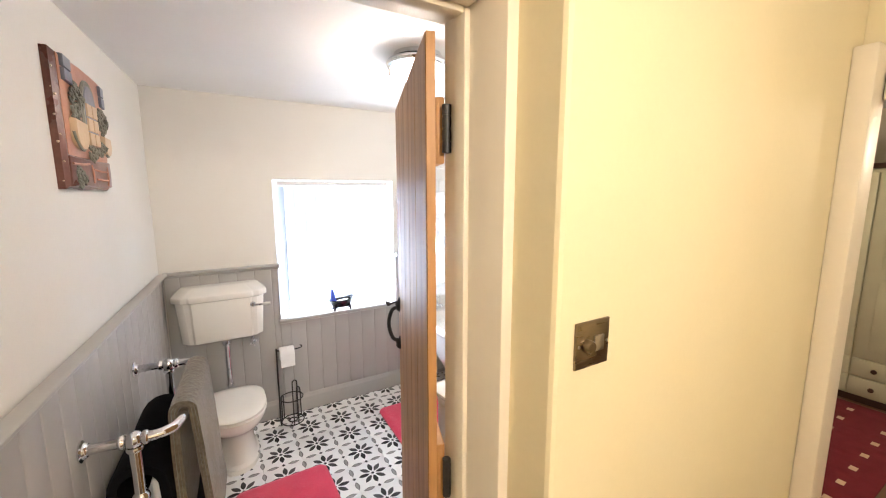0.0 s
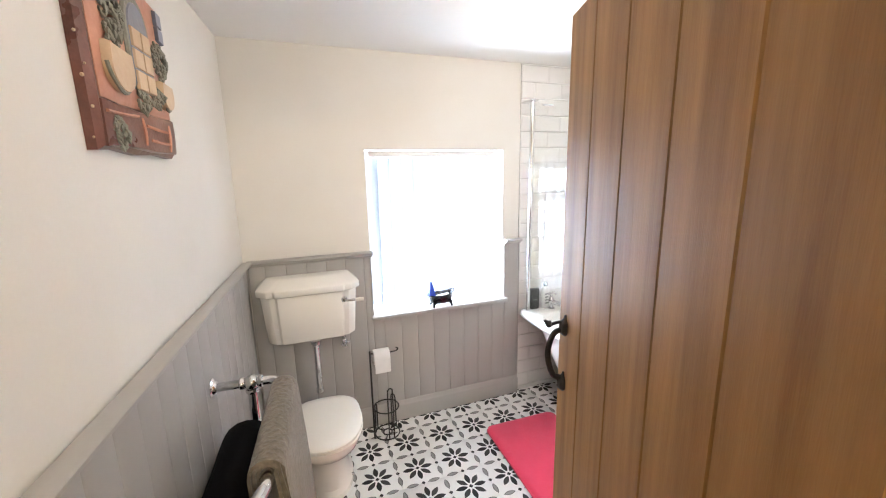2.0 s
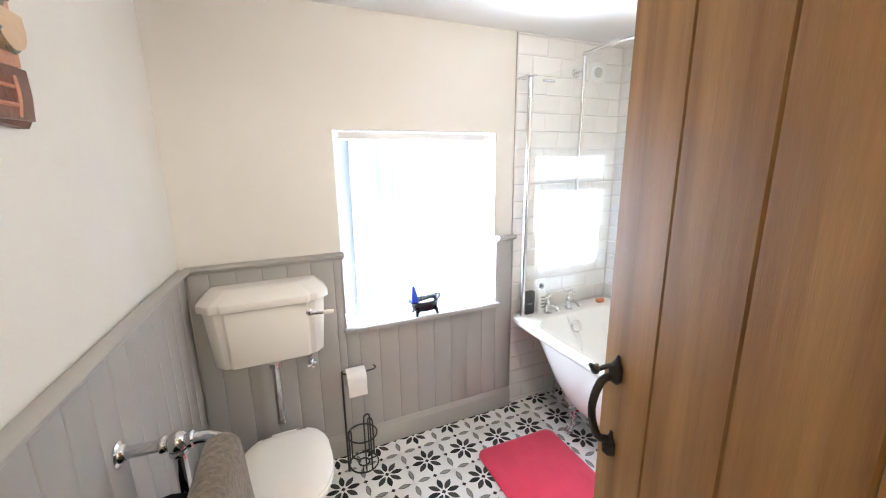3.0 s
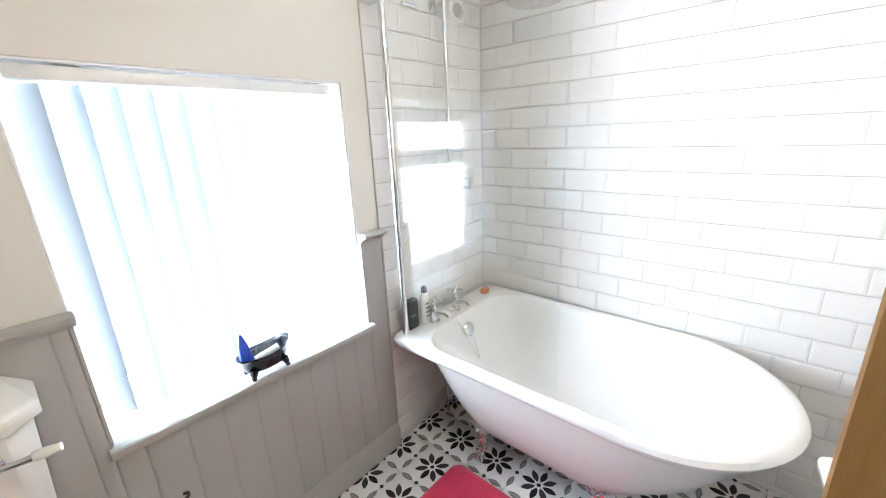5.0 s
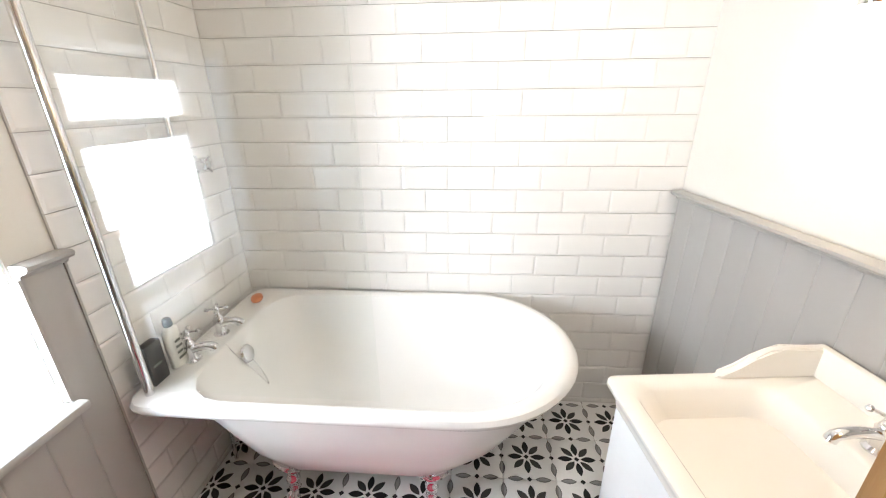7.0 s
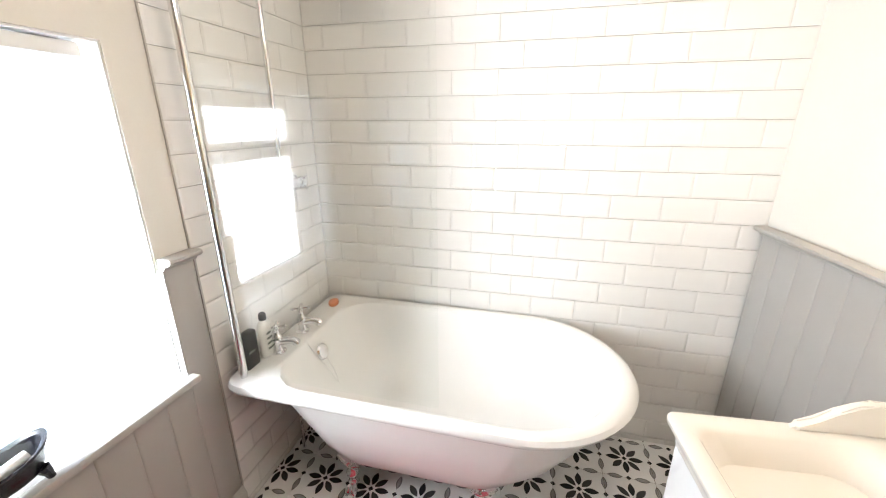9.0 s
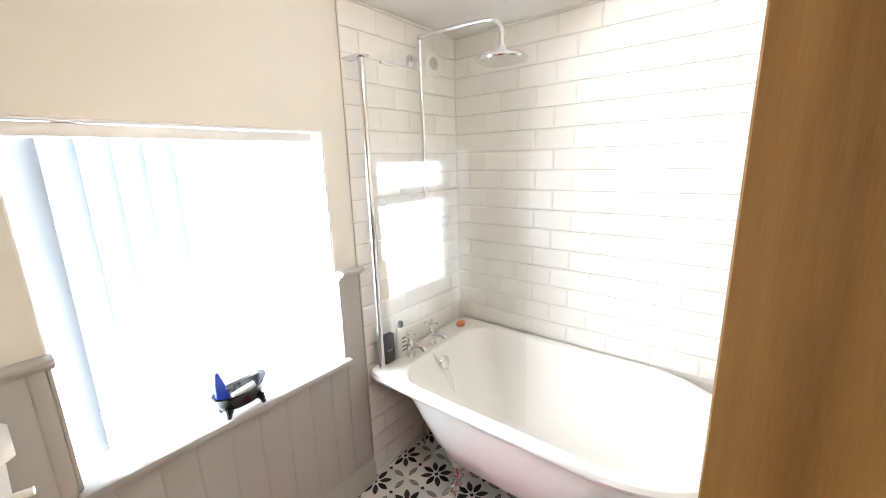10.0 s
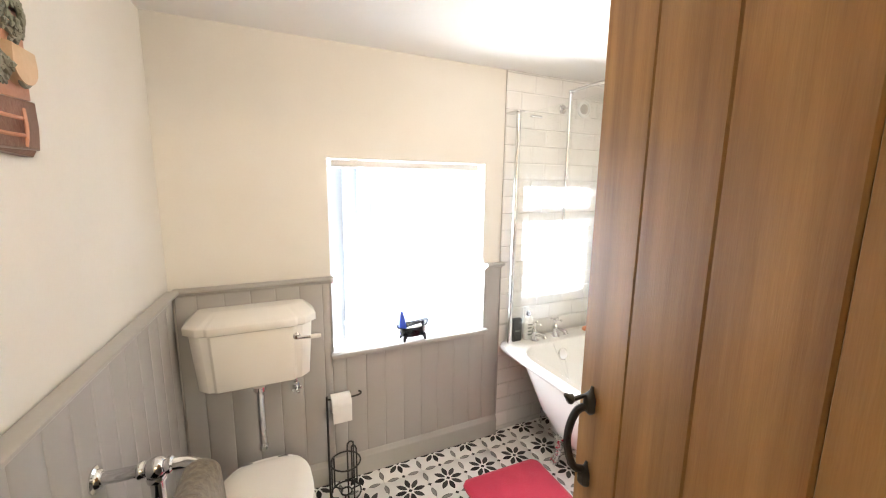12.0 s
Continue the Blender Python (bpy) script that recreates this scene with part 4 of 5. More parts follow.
for yy in (YA, YB):
    bm = bmesh.new()
    lathe(bm, [(0.034, 0.0), (0.034, 0.004), (0.026, 0.008), (0.024, 0.014), (0.02, 0.018)], pose(PW, yy, RZ, 0, 90, 0), 22)
    part("wall_rose", bm, M_CHROME, radiator)
    bm = bmesh.new()
    ball(bm, (RX, yy, RZ), 0.028, 18)
    for s in (-1, 1):
        lathe(bm, [(0.021, 0.024), (0.023, 0.028), (0.023, 0.036), (0.019, 0.04)], pose(RX, yy, RZ, 0, 90 * s, 0), 18)
    lathe(bm, [(0.022, 0.022), (0.024, 0.028), (0.023, 0.036), (0.019, 0.04)], pose(RX, yy, RZ, 180, 0, 0), 18)
    part("ball_joint", bm, M_CHROME, radiator)
    bm = bmesh.new()
    tube(bm, [(RX, yy, 0.0), (RX, yy, RZ - 0.02)], 0.0165, 14)
    lathe(bm, [(0.04, 0.0), (0.038, 0.006), (0.024, 0.02), (0.018, 0.04)], Matrix.Translation((RX, yy, 0)), 20)
    for z in (0.14, 0.66):
        ball(bm, (RX, yy, z), 0.027, 16)
    part("post", bm, M_CHROME, radiator)
for z in (0.14, 0.66):
    bm = bmesh.new()
    tube(bm, [(RX, YA, z), (RX, YB, z)], 0.015, 12)
    part("cross_rail", bm, M_CHROME, radiator)
for k in range(7):
    yy = YA + 0.105 + 0.07 * k
    bm = bmesh.new()
    for dx in (-0.022, 0.022):
        tube(bm, curve_points([(RX + dx * 0.3, yy, 0.17), (RX + dx, yy, 0.21), (RX + dx, yy, 0.6), (RX + dx * 0.3, yy, 0.645)], 4), 0.013, 10)
    part("column", bm, M_WHITE, radiator, "white radiator column")


def draped(cx, top, y0, y1, thick, drop_front, drop_back, r, seed, wave=0.006, ny=16):
    """A towel folded over a bar along y: a thick sheet bent over it, with uneven folds."""
    bm = bmesh.new()
    prof = []
    nz = 12
    for k in range(nz + 1):
        prof.append((-r, top - drop_back * (1 - k / nz), -1.0))
    for k in range(1, 8):
        a = math.pi * k / 8
        prof.append((-r * math.cos(a), top + r * math.sin(a), 0.0))
    for k in range(nz + 1):
        prof.append((r, top - drop_front * k / nz, 1.0))
    rings = []
    for j in range(ny + 1):
        yy = y0 + (y1 - y0) * j / ny
        outer, inner = [], []
        for px, pz, side in prof:
            low_ = max(0.0, top - pz)
            w = noise.noise((yy * 9 + seed, pz * 3.5, side * 3.1)) * wave * (0.4 + 3 * low_) + noise.noise((yy * 30, pz * 22, seed)) * 0.0016
            d = Vector((px, 0, max(0.0, pz - top))).normalized() if abs(px) + max(0, pz - top) > 0 else Vector((0, 0, 1))
            spread = (0.06 * low_ if side > 0 else 0.0)
            yj = yy + noise.noise((pz * 5, seed, side)) * 0.012 * (1 if j in (0, ny) else 0.3)
            o = Vector((cx + px + spread * (1 if px > 0 else 0), yj, pz))
            outer.append(o + d * (thick + w))
            inner.append(o + d * (w * 0.4))
        rings.append(outer + list(reversed(inner)))
    loft(bm, rings)
    return bm


t1 = thing("towel", (RX + 0.12, 2.18, RZ - 0.5), "grey-brown bath towel folded over a chrome rail", "towel", "towels on the radiator")
for rr, dy, df, sd in ((0.0175, 0.004, 0.56, 3.0), (0.0275, 0.0, 0.575, 3.4), (0.0375, -0.005, 0.59, 3.2)):
    part("fold", draped(RX + 0.12, RZ, YA + 0.115 + dy, YB - 0.075, 0.0085, df, df - 0.07, rr, sd, wave=0.004, ny=22), M_TOWEL, t1)
t2 = new("towel", mesh_of("towel", draped(RX - 0.022, 0.655, YA + 0.06, YB - 0.03, 0.030, 0.50, 0.46, 0.058, 8.0, wave=0.010), M_BLACKT))
for ob in (radiator, t1, t2):
    swing(ob, WEST_SWING)
tagged(t2, "black bath towel hung over the lower radiator bar", "towel", "towels on the radiator")


# ---- wall plaque ----
plaque = thing("wall_plaque", (WEST, 2.2, 1.68), "terracotta relief plaque of an arched window with hanging pots", "wall art")
QY0, QY1, QZ0, QZ1, QF = 2.140, 2.552, 1.674, 2.108, 0.140


def q(u, v):
    return QY0 + u * (QY1 - QY0), QZ0 + v * (QZ1 - QZ0)


def slab(points, x0, x1):
    """A flat piece on the plaque: outline in shares of its width and height, between depths x0 and x1."""
    bm = bmesh.new()
    rings = []
    for x, s in ((x0, 1.0), (x1 - (x1 - x0) * 0.35, 1.0), (x1, 0.94)):
        cu, cv = sum(p[0] for p in points) / len(points), sum(p[1] for p in points) / len(points)
        rings.append([Vector((x, *q(cu + (u - cu) * s, cv + (v - cv) * s))) for u, v in points])
    return loft(bm, rings)


part("backing", slab([(0.0, 0.0), (0.2, 0.012), (0.45, -0.008), (0.75, 0.006), (0.99, -0.01), (1.0, 0.14), (0.985, 0.24), (1.0, 0.5), (0.985, 0.97), (0.75, 0.985), (0.5, 1.0), (0.25, 0.99), (0.01, 1.0), (0.0, 0.5)], WEST - 0.002, QF), M_TERRADARK, plaque)
part("wall_field", slab([(0.05, 0.255), (0.25, 0.245), (0.5, 0.25), (0.75, 0.24), (0.97, 0.25), (0.985, 0.6), (0.975, 0.95), (0.75, 0.965), (0.5, 0.975), (0.25, 0.965), (0.05, 0.97), (0.045, 0.6)], QF - 0.006, QF + 0.006), M_TERRA, plaque, "pale terracotta wall")
part("pavement", slab([(0.03, 0.02), (0.3, 0.025), (0.6, 0.015), (0.97, 0.02), (0.99, 0.13), (0.985, 0.245), (0.5, 0.235), (0.04, 0.245)], QF - 0.006, QF + 0.010), M_TERRADARK, plaque, "dark red glazed base")
for a0, a1, b0, b1 in ((0.50, 0.165, 0.84, 0.155), (0.54, 0.085, 0.86, 0.08), (0.46, 0.05, 0.45, 0.20), (0.84, 0.03, 0.86, 0.20), (0.05, 0.19, 0.40, 0.205)):
    bm = bmesh.new()
    tube(bm, curve_points([(QF + 0.009, *q(a0, a1)), (QF + 0.012, *q((a0 + b0) / 2, (a1 + b1) / 2 - 0.006)), (QF + 0.009, *q(b0, b1))], 3), 0.0042, 6)
    part("step_line", bm, M_TERRA, plaque)
arch = [(0.40, 0.36), (0.72, 0.36)] + [(0.56 + 0.165 * math.cos(math.pi * k / 10), 0.70 + 0.19 * math.sin(math.pi * k / 10)) for k in range(11)]
part("arch_frame", slab(arch, QF, QF + 0.013), M_LEAFCLAY, plaque, "olive arched frame")
arch2 = [(0.43, 0.38), (0.69, 0.38)] + [(0.56 + 0.13 * math.cos(math.pi * k / 10), 0.70 + 0.145 * math.sin(math.pi * k / 10)) for k in range(11)]
part("arch_light", slab(arch2, QF + 0.008, QF + 0.0155), M_SLATE, plaque, "blue-grey fanlight")
for i in range(2):
    for j in range(3):
        u0, v0 = 0.435 + 0.13 * i, 0.36 + 0.115 * j
        part("window_pane", slab([(u0, v0), (u0 + 0.118, v0), (u0 + 0.118, v0 + 0.103), (u0, v0 + 0.103)], QF + 0.012, QF + 0.0195), M_SAND, plaque, "cream clay pane")
for u0, u1, v0, v1 in ((0.10, 0.37, 0.305, 0.53), (0.76, 0.96, 0.30, 0.47)):
    cu, hu = (u0 + u1) / 2, (u1 - u0) / 2
    bowl = [(cu + hu * math.cos(math.pi + math.pi * k / 10), v0 + (v1 - v0) * 0.55 * (1 - math.sin(math.pi * k / 10))) for k in range(11)]
    part("pot", slab([*bowl, (u1 - 0.01, v1 - 0.01), (u0 + 0.01, v1)], QF + 0.002, QF + 0.024), M_SAND, plaque, "cream clay pot")
    rim_ = bmesh.new()
    tube(rim_, curve_points([(QF + 0.015, *q(u0, v1 - 0.1)), (QF + 0.018, *q(u0 + 0.02, v0 + 0.06)), (QF + 0.018, *q(cu, v0 - 0.005)), (QF + 0.018, *q(u1 - 0.02, v0 + 0.06))], 5), 0.0045, 6)
    part("pot_edge", rim_, M_LEAFCLAY, plaque, "dark glazed pot edge")
for u0, v0, n_, w in ((0.26, 0.685, 120, 0.10), (0.86, 0.60, 105, 0.085), (0.50, 0.295, 55, 0.05), (0.72, 0.355, 55, 0.05), (0.14, 0.09, 40, 0.06), (0.21, 0.55, 24, 0.05)):
    bm = bmesh.new()
    for k in range(n_):
        a, rad = random.uniform(0, 6.283), math.sqrt(random.random())
        c = Vector((QF + 0.008 + 0.022 * (1 - rad) + random.uniform(-0.002, 0.003), *q(u0 + w * rad * math.cos(a), v0 + 1.35 * w * rad * math.sin(a))))
        d = Vector((0.002, random.uniform(-0.006, 0.006), random.uniform(-0.011, -0.004)))
        tube(bm, [c - d, c, c + d], [0.002, 0.0058, 0.0015], 5)
    part("foliage", bm, M_LEAFCLAY, plaque, "green clay foliage")
for u0, w, v0 in ((0.07, 0.15, 0.79), (0.89, 0.085, 0.74)):
    for k in range(2):
        z0 = v0 + 0.095 * k
        part("shutter", slab([(u0, z0), (u0 + w, z0 - 0.01), (u0 + w, z0 + 0.075), (u0, z0 + 0.085)], QF, QF + 0.015), M_SLATE, plaque, "blue-grey shutter")
for k in range(8):
    part("glaze_chip", ball(bmesh.new(), (WEST + 0.016 + 0.008 * (k % 2), *q(-0.0005, 0.06 + 0.11 * k + 0.03 * (k % 3))), 0.0026 + 0.0008 * (k % 3), 6), M_SAND, plaque, "pale chip")

swing(plaque, WEST_SWING)


# ---- bath mats ----
def mat_mesh(lx, ly, seed):
    """A thick soft mat with rounded corners and an uneven pile."""
    bm = bmesh.new()
    r = 0.05

    def ring(inset, z, jitter):
        out = []
        for cx, cy, a0 in ((lx / 2, ly / 2, 0), (-lx / 2, ly / 2, 90), (-lx / 2, -ly / 2, 180), (lx / 2, -ly / 2, 270)):
            sx, sy = math.copysign(1, cx), math.copysign(1, cy)
            for k in range(7):
                a = radians(a0 + 15 * k)
                rr = max(0.004, r - inset)
                out.append(Vector((cx - sx * r + rr * math.cos(a), cy - sy * r + rr * math.sin(a), z)))
        return [p + Vector((noise.noise((p.x * 25, p.y * 25, seed)), noise.noise((p.x * 25, p.y * 25, seed + 5)), 0)) * jitter for p in out]

    loft(bm, [ring(0.004, 0.001, 0.002), ring(0.0, 0.008, 0.003), ring(0.004, 0.018, 0.003), ring(0.016, 0.024, 0.002), ring(0.03, 0.0255, 0.0)])
    return bm


mat1 = new("bath_mat", mesh_of("bath_mat", mat_mesh(0.50, 0.80, 1.0), M_PINK))
mat1.matrix_basis = pose(1.645, 2.675, 0.0, 0, 0, -1.5)
tagged(mat1, "bright pink fluffy bath mat beside the bath", "bath mat", "pink mats")
mat2 = new("bath_mat", mesh_of("bath_mat", mat_mesh(0.50, 0.50, 4.0), M_PINK))
mat2.matrix_basis = pose(0.668, 2.435, 0.0, 0, 0, 1.0)
tagged(mat2, "bright pink fluffy pedestal mat before the toilet", "bath mat", "pink mats")


# ---- sill ornament ----
dish = thing("soap_dish", (1.25, 3.40, WZ0 + 0.004), "black pottery soap dish shaped like a tiny claw-foot bath", "soap dish")
DZ = WZ0 + 0.004
bm = bmesh.new()


def tub_ring(hw, hl, z, lift):
    out = []
    for k in range(28):
        a = 2 * math.pi * k / 28
        u = math.cos(a)
        out.append(Vector((1.25 + hl * u, 3.405 + hw * math.sin(a), DZ + z + lift * max(0, u) ** 2)))
    return out


loft(bm, [tub_ring(0.024, 0.055, 0.020, 0), tub_ring(0.038, 0.072, 0.028, 0), tub_ring(0.046, 0.082, 0.050, 0.006), tub_ring(0.050, 0.088, 0.072, 0.020), tub_ring(0.056, 0.096, 0.080, 0.024), tub_ring(0.055, 0.095, 0.086, 0.024), tub_ring(0.045, 0.083, 0.080, 0.022), tub_ring(0.040, 0.074, 0.055, 0.006), tub_ring(0.022, 0.05, 0.034, 0)])
part("bowl", bm, M_BLACKGLOSS, dish)
for fx in (-0.055, 0.055):
    for fy in (-0.028, 0.028):
        bm = bmesh.new()
        tube(bm, [(1.25 + fx, 3.405 + fy, DZ + 0.036), (1.25 + fx * 1.1, 3.405 + fy * 1.2, DZ + 0.018), (1.25 + fx * 1.12, 3.405 + fy * 1.2, DZ + 0.008)], [0.016, 0.010, 0.008], 8)
        ball(bm, (1.25 + fx * 1.13, 3.405 + fy * 1.25, DZ + 0.008), 0.0085, 8)
        part("foot", bm, M_BLACKGLOSS, dish)
tubeob = thing("toothpaste_tube", (1.2, 3.40, DZ + 0.05), "blue plastic tube standing in the black dish", "tube")
bm = bmesh.new()
loft(bm, [[Vector((1.185 + dx + lean, 3.405 + dy, DZ + z)) for dx, dy in ((-w, -d), (w, -d), (w, d), (-w, d))] for z, w, d, lean in ((0.050, 0.019, 0.012, 0.004), (0.085, 0.0195, 0.012, 0.002), (0.13, 0.015, 0.009, -0.002), (0.170, 0.006, 0.003, -0.004), (0.174, 0.003, 0.002, -0.004))])
part("body", bm, M_BLUE, tubeob)
part("print_bar", boxes((1.178, 1.196, 3.3955, 3.397, DZ + 0.075, DZ + 0.085)), M_RED, tubeob, "small red print")
bm = bmesh.new()
tube(bm, [(1.215, 3.40, DZ + 0.062), (1.262, 3.40, DZ + 0.070), (1.263, 3.40, DZ + 0.070), (1.30, 3.40, DZ + 0.076)], [0.013, 0.013, 0.013, 0.012], 12)
tb = new("small_bottle", mesh_of("small_bottle", bm, M_BOTTLE))
tagged(tb, "small white bottle lying in the black dish", "bottle")


# ---- washstand ----
basin = thing("washstand", (1.52, SOUTH + 0.02, 0), "white ceramic basin with a raised back on a white cabinet", "washbasin")
BX0, BX1, BY0, BY1, BZ = 1.255, 1.885, PS + 0.0015, 1.843, 0.822


def rounded(x0, x1, y0, y1, z, r, m=5):
    out = []
    for cx, cy, a0 in ((x1 - r, y1 - r, 0), (x0 + r, y1 - r, 90), (x0 + r, y0 + r, 180), (x1 - r, y0 + r, 270)):
        out += [Vector((cx + r * math.cos(radians(a0 + 90 * k / m)), cy + r * math.sin(radians(a0 + 90 * k / m)), z)) for k in range(m + 1)]
    return out


bm = bmesh.new()
loft(bm, [rounded(BX0 + 0.024, BX1 - 0.024, BY0, BY1 - 0.026, 0.745, 0.02), rounded(BX0 + 0.022, BX1 - 0.022, BY0, BY1 - 0.022, 0.775, 0.02), rounded(BX0 + 0.012, BX1 - 0.012, BY0, BY1 - 0.012, 0.79, 0.025), rounded(BX0, BX1, BY0, BY1, 0.806, 0.03), rounded(BX0, BX1, BY0, BY1, 0.816, 0.03), rounded(BX0 + 0.01, BX1 - 0.01, BY0 + 0.005, BY1 - 0.01, BZ, 0.03), rounded(BX0 + 0.045, BX1 - 0.045, BY0 + 0.15, BY1 - 0.045, BZ - 0.004, 0.04), rounded(BX0 + 0.055, BX1 - 0.055, BY0 + 0.16, BY1 - 0.055, BZ - 0.014, 0.05), rounded(BX0 + 0.10, BX1 - 0.10, BY0 + 0.19, BY1 - 0.09, BZ - 0.10, 0.07), rounded(BX0 + 0.17, BX1 - 0.17, BY0 + 0.25, BY1 - 0.15, BZ - 0.125, 0.06)])
part("bowl", bm, M_CERAMIC, basin)
bm = bmesh.new()
box(bm, BX0 + 0.004, BX1 - 0.004, BY0 + 0.001, BY0 + 0.028, BZ - 0.008, BZ + 0.088, bevel=0.010)
for xa, xb in ((BX0 + 0.004, BX0 + 0.03), (BX1 - 0.03, BX1 - 0.004)):
    prof = [(BY0 + 0.02, BZ - 0.006), (BY0 + 0.30, BZ - 0.006), (BY0 + 0.275, BZ + 0.008), (BY0 + 0.235, BZ + 0.022), (BY0 + 0.20, BZ + 0.055), (BY0 + 0.165, BZ + 0.080), (BY0 + 0.13, BZ + 0.086), (BY0 + 0.02, BZ + 0.086)]
    side = bmesh.new()
    loft(side, [[Vector((xx, yy, zz)) for yy, zz in prof] for xx in (xa, xb)])
    bmesh.ops.bevel(side, geom=[e for e in side.edges], offset=0.006, segments=2, affect="EDGES")
    tmp = bpy.data.meshes.new("tmp")
    side.to_mesh(tmp)
    side.free()
    bm.from_mesh(tmp)
    bpy.data.meshes.remove(tmp)
part("upstand", bm, M_CERAMIC, basin, "raised white ceramic back")
for tx in (1.47, 1.625):
    bm = bmesh.new()
    bt_ = Vector((tx, BY0 + 0.11, BZ))
    lathe(bm, [(0.024, 0), (0.025, 0.005), (0.017, 0.012), (0.015, 0.04), (0.018, 0.055), (0.012, 0.068), (0.008, 0.08), (0.011, 0.088), (0.003, 0.096)], Matrix.Translation(bt_), 16)
    tube(bm, curve_points([bt_ + Vector((0, 0, 0.04)), bt_ + Vector((0, 0.05, 0.05)), bt_ + Vector((0, 0.10, 0.045)), bt_ + Vector((0, 0.11, 0.03))], 4), 0.012, 10)
    tp = part("tap", bm, M_CHROME, basin, "chrome pillar tap")
    part("tap_head", cross_head(tx, BY0 + 0.11, BZ - 0.022), M_CHROME, tp)
cab = thing("basin_cabinet", (1.52, 1.6, 0), "white painted cabinet under the basin", "cabinet")
part("body", boxes((BX0 + 0.026, BX1 - 0.026, BY0 + 0.02, BY1 - 0.05, 0.07, 0.7445), bevel=0.003), M_WHITE, cab)
part("plinth", boxes((BX0 + 0.06, BX1 - 0.06, BY0 + 0.03, BY1 - 0.09, 0.0, 0.0695)), M_WHITE, cab)
for xa, xb in ((BX0 + 0.03, 1.568), (1.572, BX1 - 0.03)):
    dr = part("door", boxes((xa, xb, BY1 - 0.0495, BY1 - 0.031, 0.085, 0.735), bevel=0.003), M_WHITE, cab)
    kx = 1.545 if xa < 1.4 else 1.595
    part("knob", lathe(bmesh.new(), [(0.006, 0), (0.006, 0.012), (0.014, 0.018), (0.012, 0.026), (0.001, 0.028)], pose(kx, BY1 - 0.031, 0.5, -90, 0, 0), 14), M_CHROME, dr)

swing(basin, SOUTH_SWING)
swing(cab, SOUTH_SWING)


def wall_light(x):
    ob = thing("wall_light", (x, SOUTH, 1.68), "lit opal glass bell wall light on a chrome arm", "wall light", "lights over the basin")
    part("back_plate", lathe(bmesh.new(), [(0.045, 0), (0.045, 0.006), (0.02, 0.014), (0.012, 0.02)], pose(x, SOUTH, 1.73, -90, 0, 0), 20), M_CHROME, ob)
    bm = bmesh.new()
    tube(bm, curve_points([(x, SOUTH + 0.01, 1.73), (x, SOUTH + 0.08, 1.745), (x, SOUTH + 0.125, 1.73), (x, SOUTH + 0.125, 1.71)], 5), 0.007, 10)
    lathe(bm, [(0.010, 0.03), (0.024, 0.02), (0.028, 0.0), (0.026, -0.004)], Matrix.Translation((x, SOUTH + 0.125, 1.70)), 18)
    part("arm", bm, M_CHROME, ob)
    sh_ = part("shade", lathe(bmesh.new(), [(0.024, 1.70), (0.05, 1.685), (0.066, 1.65), (0.072, 1.605), (0.078, 1.557), (0.076, 1.557), (0.069, 1.605), (0.062, 1.65), (0.047, 1.68), (0.02, 1.695)], Matrix.Translation((x, SOUTH + 0.125, 0)), 28), M_OPAL, ob, "glowing white glass shade")
    sh_.visible_shadow = False
    swing(ob, SOUTH_SWING)


wall_light(1.112)
wall_light(1.955)

ceil_lamp = thing("ceiling_light", (1.30, 2.14, CEIL), "lit flush ceiling light with a chrome ring and opal glass", "ceiling light")
part("base", lathe(bmesh.new(), [(0.11, 0.0), (0.115, -0.02), (0.10, -0.03)], Matrix.Translation((1.30, 2.14, CEIL)), 32), M_CHROME, ceil_lamp)
part("ring", lathe(bmesh.new(), [(0.128, -0.028), (0.142, -0.034), (0.146, -0.045), (0.140, -0.056), (0.124, -0.060), (0.120, -0.045), (0.128, -0.028)], Matrix.Translation((1.30, 2.14, CEIL)), 40), M_CHROME, ceil_lamp)
op = part("glass_bowl", lathe(bmesh.new(), [(0.123, -0.035), (0.125, -0.06), (0.112, -0.085), (0.08, -0.105), (0.04, -0.115), (0.001, -0.117)], Matrix.Translation((1.30, 2.14, CEIL)), 32), M_OPAL, ceil_lamp, "glowing white glass bowl")
op.visible_shadow = False
for a in (0.4, 2.5, 4.6):
    part("finial", lathe(bmesh.new(), [(0.006, 0.0), (0.008, -0.008), (0.004, -0.016), (0.007, -0.022), (0.001, -0.03)], Matrix.Translation((1.30 + 0.132 * math.cos(a), 2.14 + 0.132 * math.sin(a), CEIL - 0.056)), 10), M_CHROME, ceil_lamp)

# ---- landing and next room ----
switch = thing("light_switch", (1.02, 0.903, 1.366), "square brass dimmer switch on the yellow wall", "light switch")
part("plate", boxes((0.976, 1.066, 0.8985, 0.9045, 1.343, 1.431), bevel=0.002), M_BRASS, switch)
part("dimmer_knob", lathe(bmesh.new(), [(0.012, 0.0), (0.012, 0.010), (0.010, 0.014), (0.001, 0.015)], pose(1.003, 0.8985, 1.387, 90, 0, 0), 18), M_BRASS, switch)
part("rocker", boxes((1.022, 1.048, 0.8945, 0.8985, 1.372, 1.402), bevel=0.0015), M_STEEL, switch, "pale metal rocker")
for sx in (0.983, 1.059):
    part("screw", lathe(bmesh.new(), [(0.003, 0.0), (0.003, 0.0015), (0.001, 0.002)], pose(sx, 0.8985, 1.387, 90, 0, 0), 10), M_STEEL, switch)

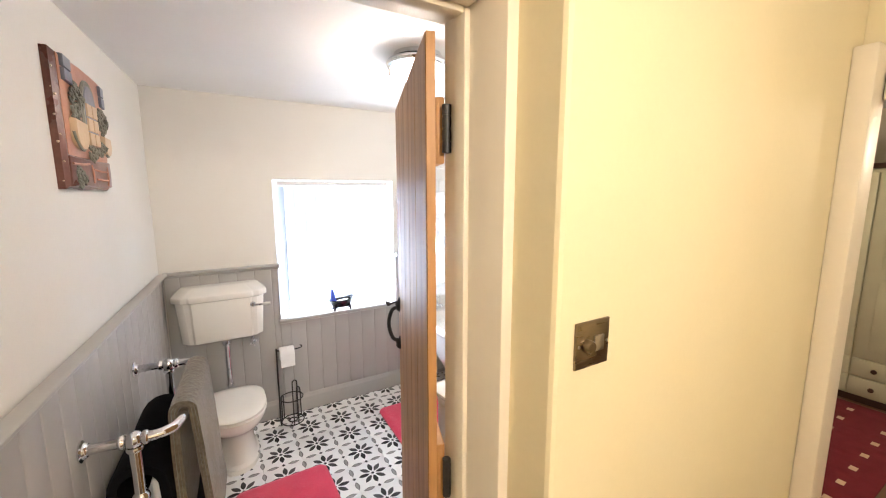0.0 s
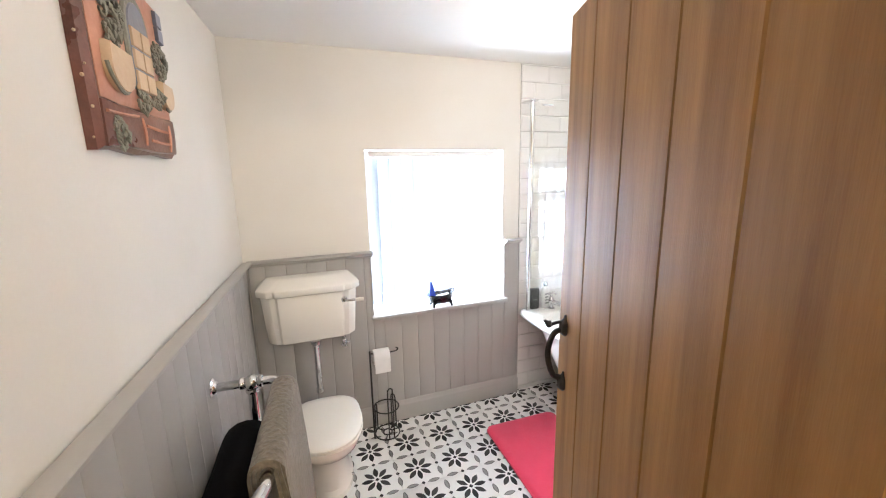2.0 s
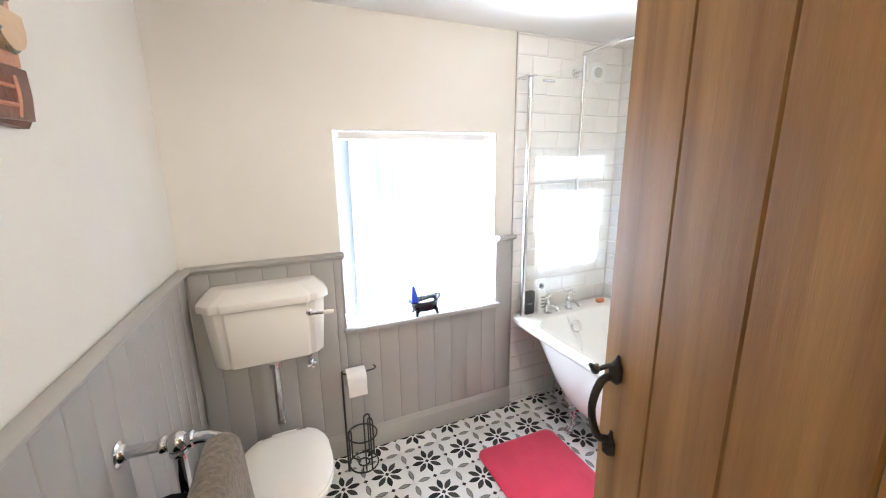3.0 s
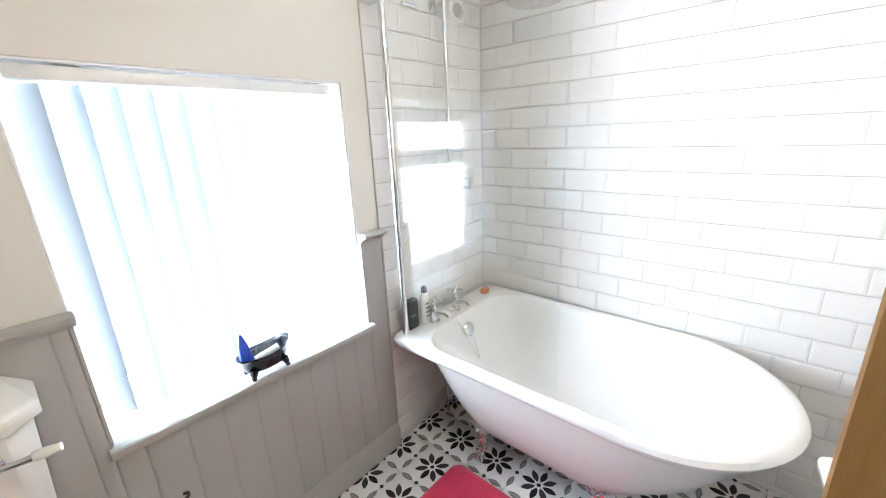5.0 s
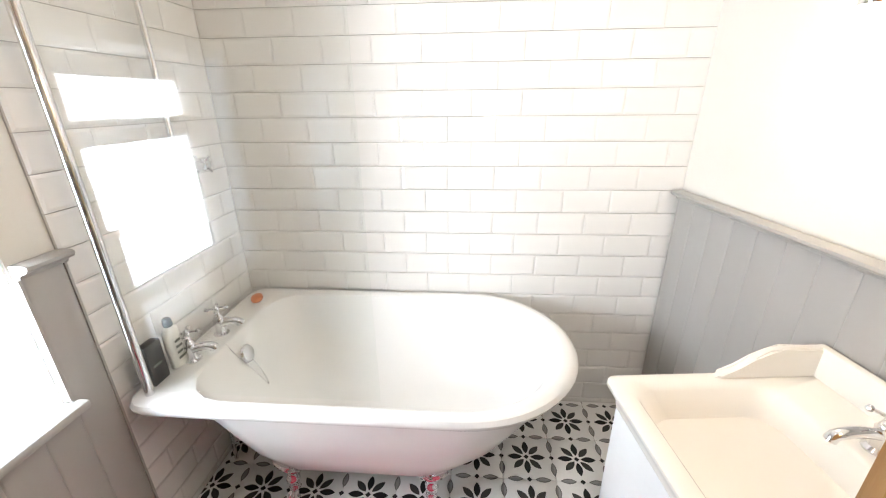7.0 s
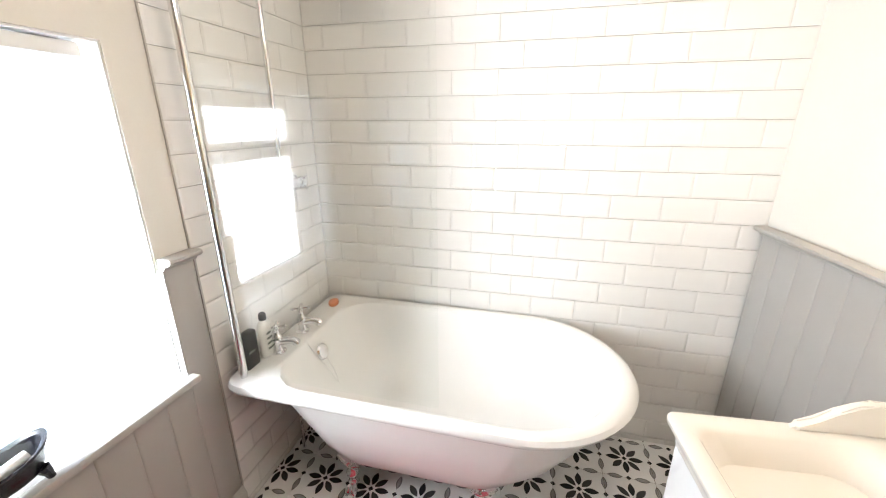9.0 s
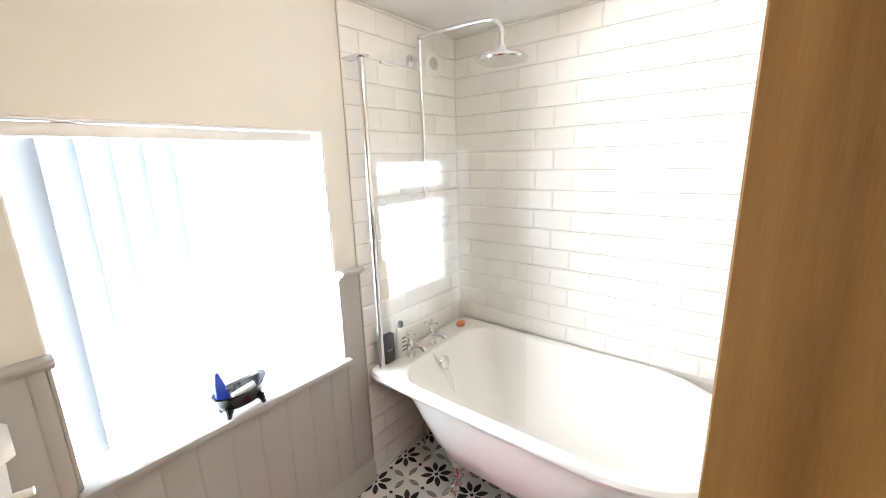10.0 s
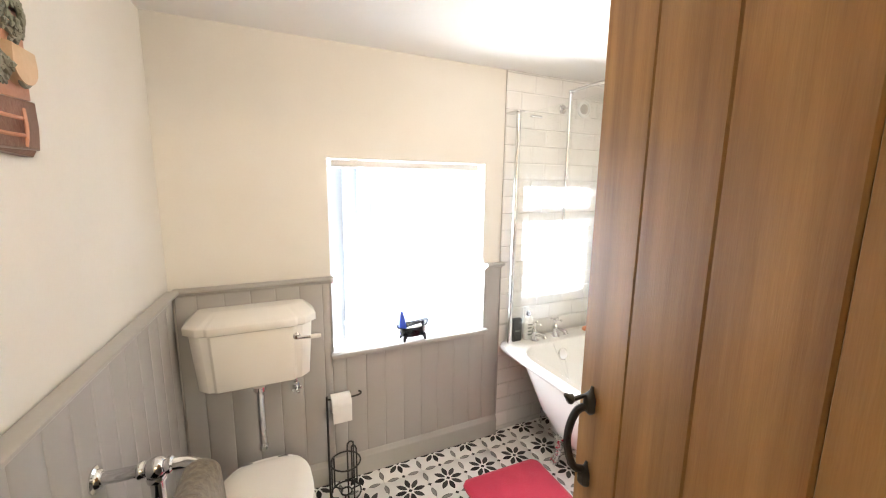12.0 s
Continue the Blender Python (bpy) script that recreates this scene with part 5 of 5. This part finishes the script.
hall_lamp = thing("ceiling_light", (0.60, -0.35, CEIL), "round opal ceiling light of the landing", "ceiling light")
part("base", lathe(bmesh.new(), [(0.10, 0.0), (0.105, -0.02), (0.09, -0.03)], Matrix.Translation((0.60, -0.35, CEIL)), 28), M_WHITE, hall_lamp)
op = part("glass_bowl", lathe(bmesh.new(), [(0.10, -0.031), (0.12, -0.06), (0.11, -0.10), (0.06, -0.125), (0.001, -0.13)], Matrix.Translation((0.60, -0.35, CEIL)), 28), M_OPAL, hall_lamp, "glowing glass bowl")
op.visible_shadow = False

rug = new("rug", mesh_of("rug", boxes((2.7, 4.66, 0.885, 1.85, 0.0, 0.012), bevel=0.003), M_CARPET))
tagged(rug, "dark red patterned rug on brown boards", "rug")
for k in range(8):
    for j in range(3):
        fx, fy = 2.95 + 0.22 * k, 1.0 + 0.22 * j
        part("motif", boxes((fx, fx + 0.05, fy, fy + 0.035, 0.0125, 0.0135)), M_SAND, rug, "pale woven motif")
wardrobe = thing("wardrobe", (4.95, 1.0, 0), "pale sage painted wardrobe with panelled doors and drawers", "wardrobe")
WF = 4.72
part("carcass", boxes((WF, 5.25, 0.25, 1.85, 0.06, 1.83), bevel=0.004), M_SAGE, wardrobe)
part("plinth", boxes((WF + 0.02, 5.24, 0.27, 1.83, 0.0, 0.0595)), M_DARKWOOD, wardrobe)
part("cornice", boxes((WF - 0.03, 5.27, 0.22, 1.88, 1.8305, 1.87), bevel=0.008), M_DARKWOOD, wardrobe)
for y0 in (0.26, 0.79, 1.32):
    dr = part("door", boxes((WF - 0.02, WF - 0.0005, y0, y0 + 0.52, 0.375, 1.80), bevel=0.003), M_SAGE, wardrobe)
    for z0, z1 in ((0.45, 0.98), (1.08, 1.74)):
        part("door_panel", boxes((WF - 0.026, WF - 0.0205, y0 + 0.08, y0 + 0.44, z0, z1), bevel=0.0025), M_SAGE, dr)
    for z0 in (0.075, 0.225):
        dw = part("drawer", boxes((WF - 0.02, WF - 0.0005, y0, y0 + 0.52, z0, z0 + 0.14), bevel=0.004), M_SAGE, wardrobe)
        for ky in (y0 + 0.13, y0 + 0.39):
            part("knob", lathe(bmesh.new(), [(0.008, 0), (0.007, 0.012), (0.018, 0.02), (0.016, 0.03), (0.001, 0.033)], pose(WF - 0.0205, ky, z0 + 0.07, 0, -90, 0), 14), M_DARKWOOD, dw)
hat = thing("storage_basket", (4.95, 1.0, 1.87), "white woven basket on top of the wardrobe", "basket")
part("body", boxes((4.80, 5.15, 0.75, 1.30, 1.8705, 2.08), bevel=0.02), M_WHITE, hat)

# ---- floor tiles ----
P = 0.225
bm = bmesh.new()
h = P / 2 - 0.0008
loft(bm, [rounded(-h, h, -h, h, -0.009, 0.001, 1), rounded(-h, h, -h, h, -0.0012, 0.001, 1), rounded(-h + 0.0012, h - 0.0012, -h + 0.0012, h - 0.0012, 0.0, 0.001, 1)])
tile_me = mesh_of("tile", bm, M_FLOORTILE)
for i in range(-4, 10):
    for j in range(-1, 9):
        piece("tile", tile_me, floor, (0.69 + P * i, 3.15 - P * j, random.uniform(-0.0004, 0.0)))

# ---- wall tiles ----
TP, TH = 0.202, 0.102
Z0 = 1.457 - 14 * TH


def wall_tile_mesh(w, h_):
    """A bevelled glazed wall tile, centred, facing local -y."""
    bm = bmesh.new()
    a, c, b = w / 2 - 0.0004, h_ / 2 - 0.0011, 0.0095
    b = min(b, a * 0.6, c * 0.6)
    loft(bm, [[Vector((sx * (a - k), y, sz * (c - k))) for sx, sz in ((-1, -1), (1, -1), (1, 1), (-1, 1))] for k, y in ((0, 0.004), (0, -0.003), (b, -0.0055))], cap0=False)
    return mesh_of("tile", bm, M_TILE, smooth=False)


cache_ = {}


def tile_sized(w, h_):
    key = (round(w, 3), round(h_, 3))
    if key not in cache_:
        cache_[key] = wall_tile_mesh(*key)
    return cache_[key]


def tile_wall(parent, a0, a1, shift, put, zs=(0.0, CEIL)):
    k = 0
    while Z0 + TH * (k - 1) < zs[1]:
        z0, z1 = max(zs[0], Z0 + TH * (k - 1)), min(zs[1], Z0 + TH * k)
        a = a0 - TP + ((shift + (k % 2) * TP / 2) % TP)
        while a < a1:
            l, r = max(a, a0), min(a + TP, a1)
            if r - l > 0.02 and z1 - z0 > 0.012:
                put(tile_sized(r - l, z1 - z0), (l + r) / 2, (z0 + z1) / 2)
            a += TP
        k += 1


tile_wall(wall_north, 1.829, EAST - 0.012, 0.0, lambda me, a, z: piece("tile", me, wall_north, (a, NORTH - 0.0085, z)))
tile_wall(wall_east, 1.395, NORTH - 0.0062, (2.195 - 1.395) % TP, lambda me, a, z: piece("tile", me, wall_east, (EAST - 0.006, a, z), (0, 0, radians(-90))))
structure("tile_bed", boxes((1.8292, EAST - 0.004, NORTH - 0.0055, NORTH - 0.0005, 0.0, CEIL - 0.001)), M_GROUT, "grout behind the wall tiles", "grout")
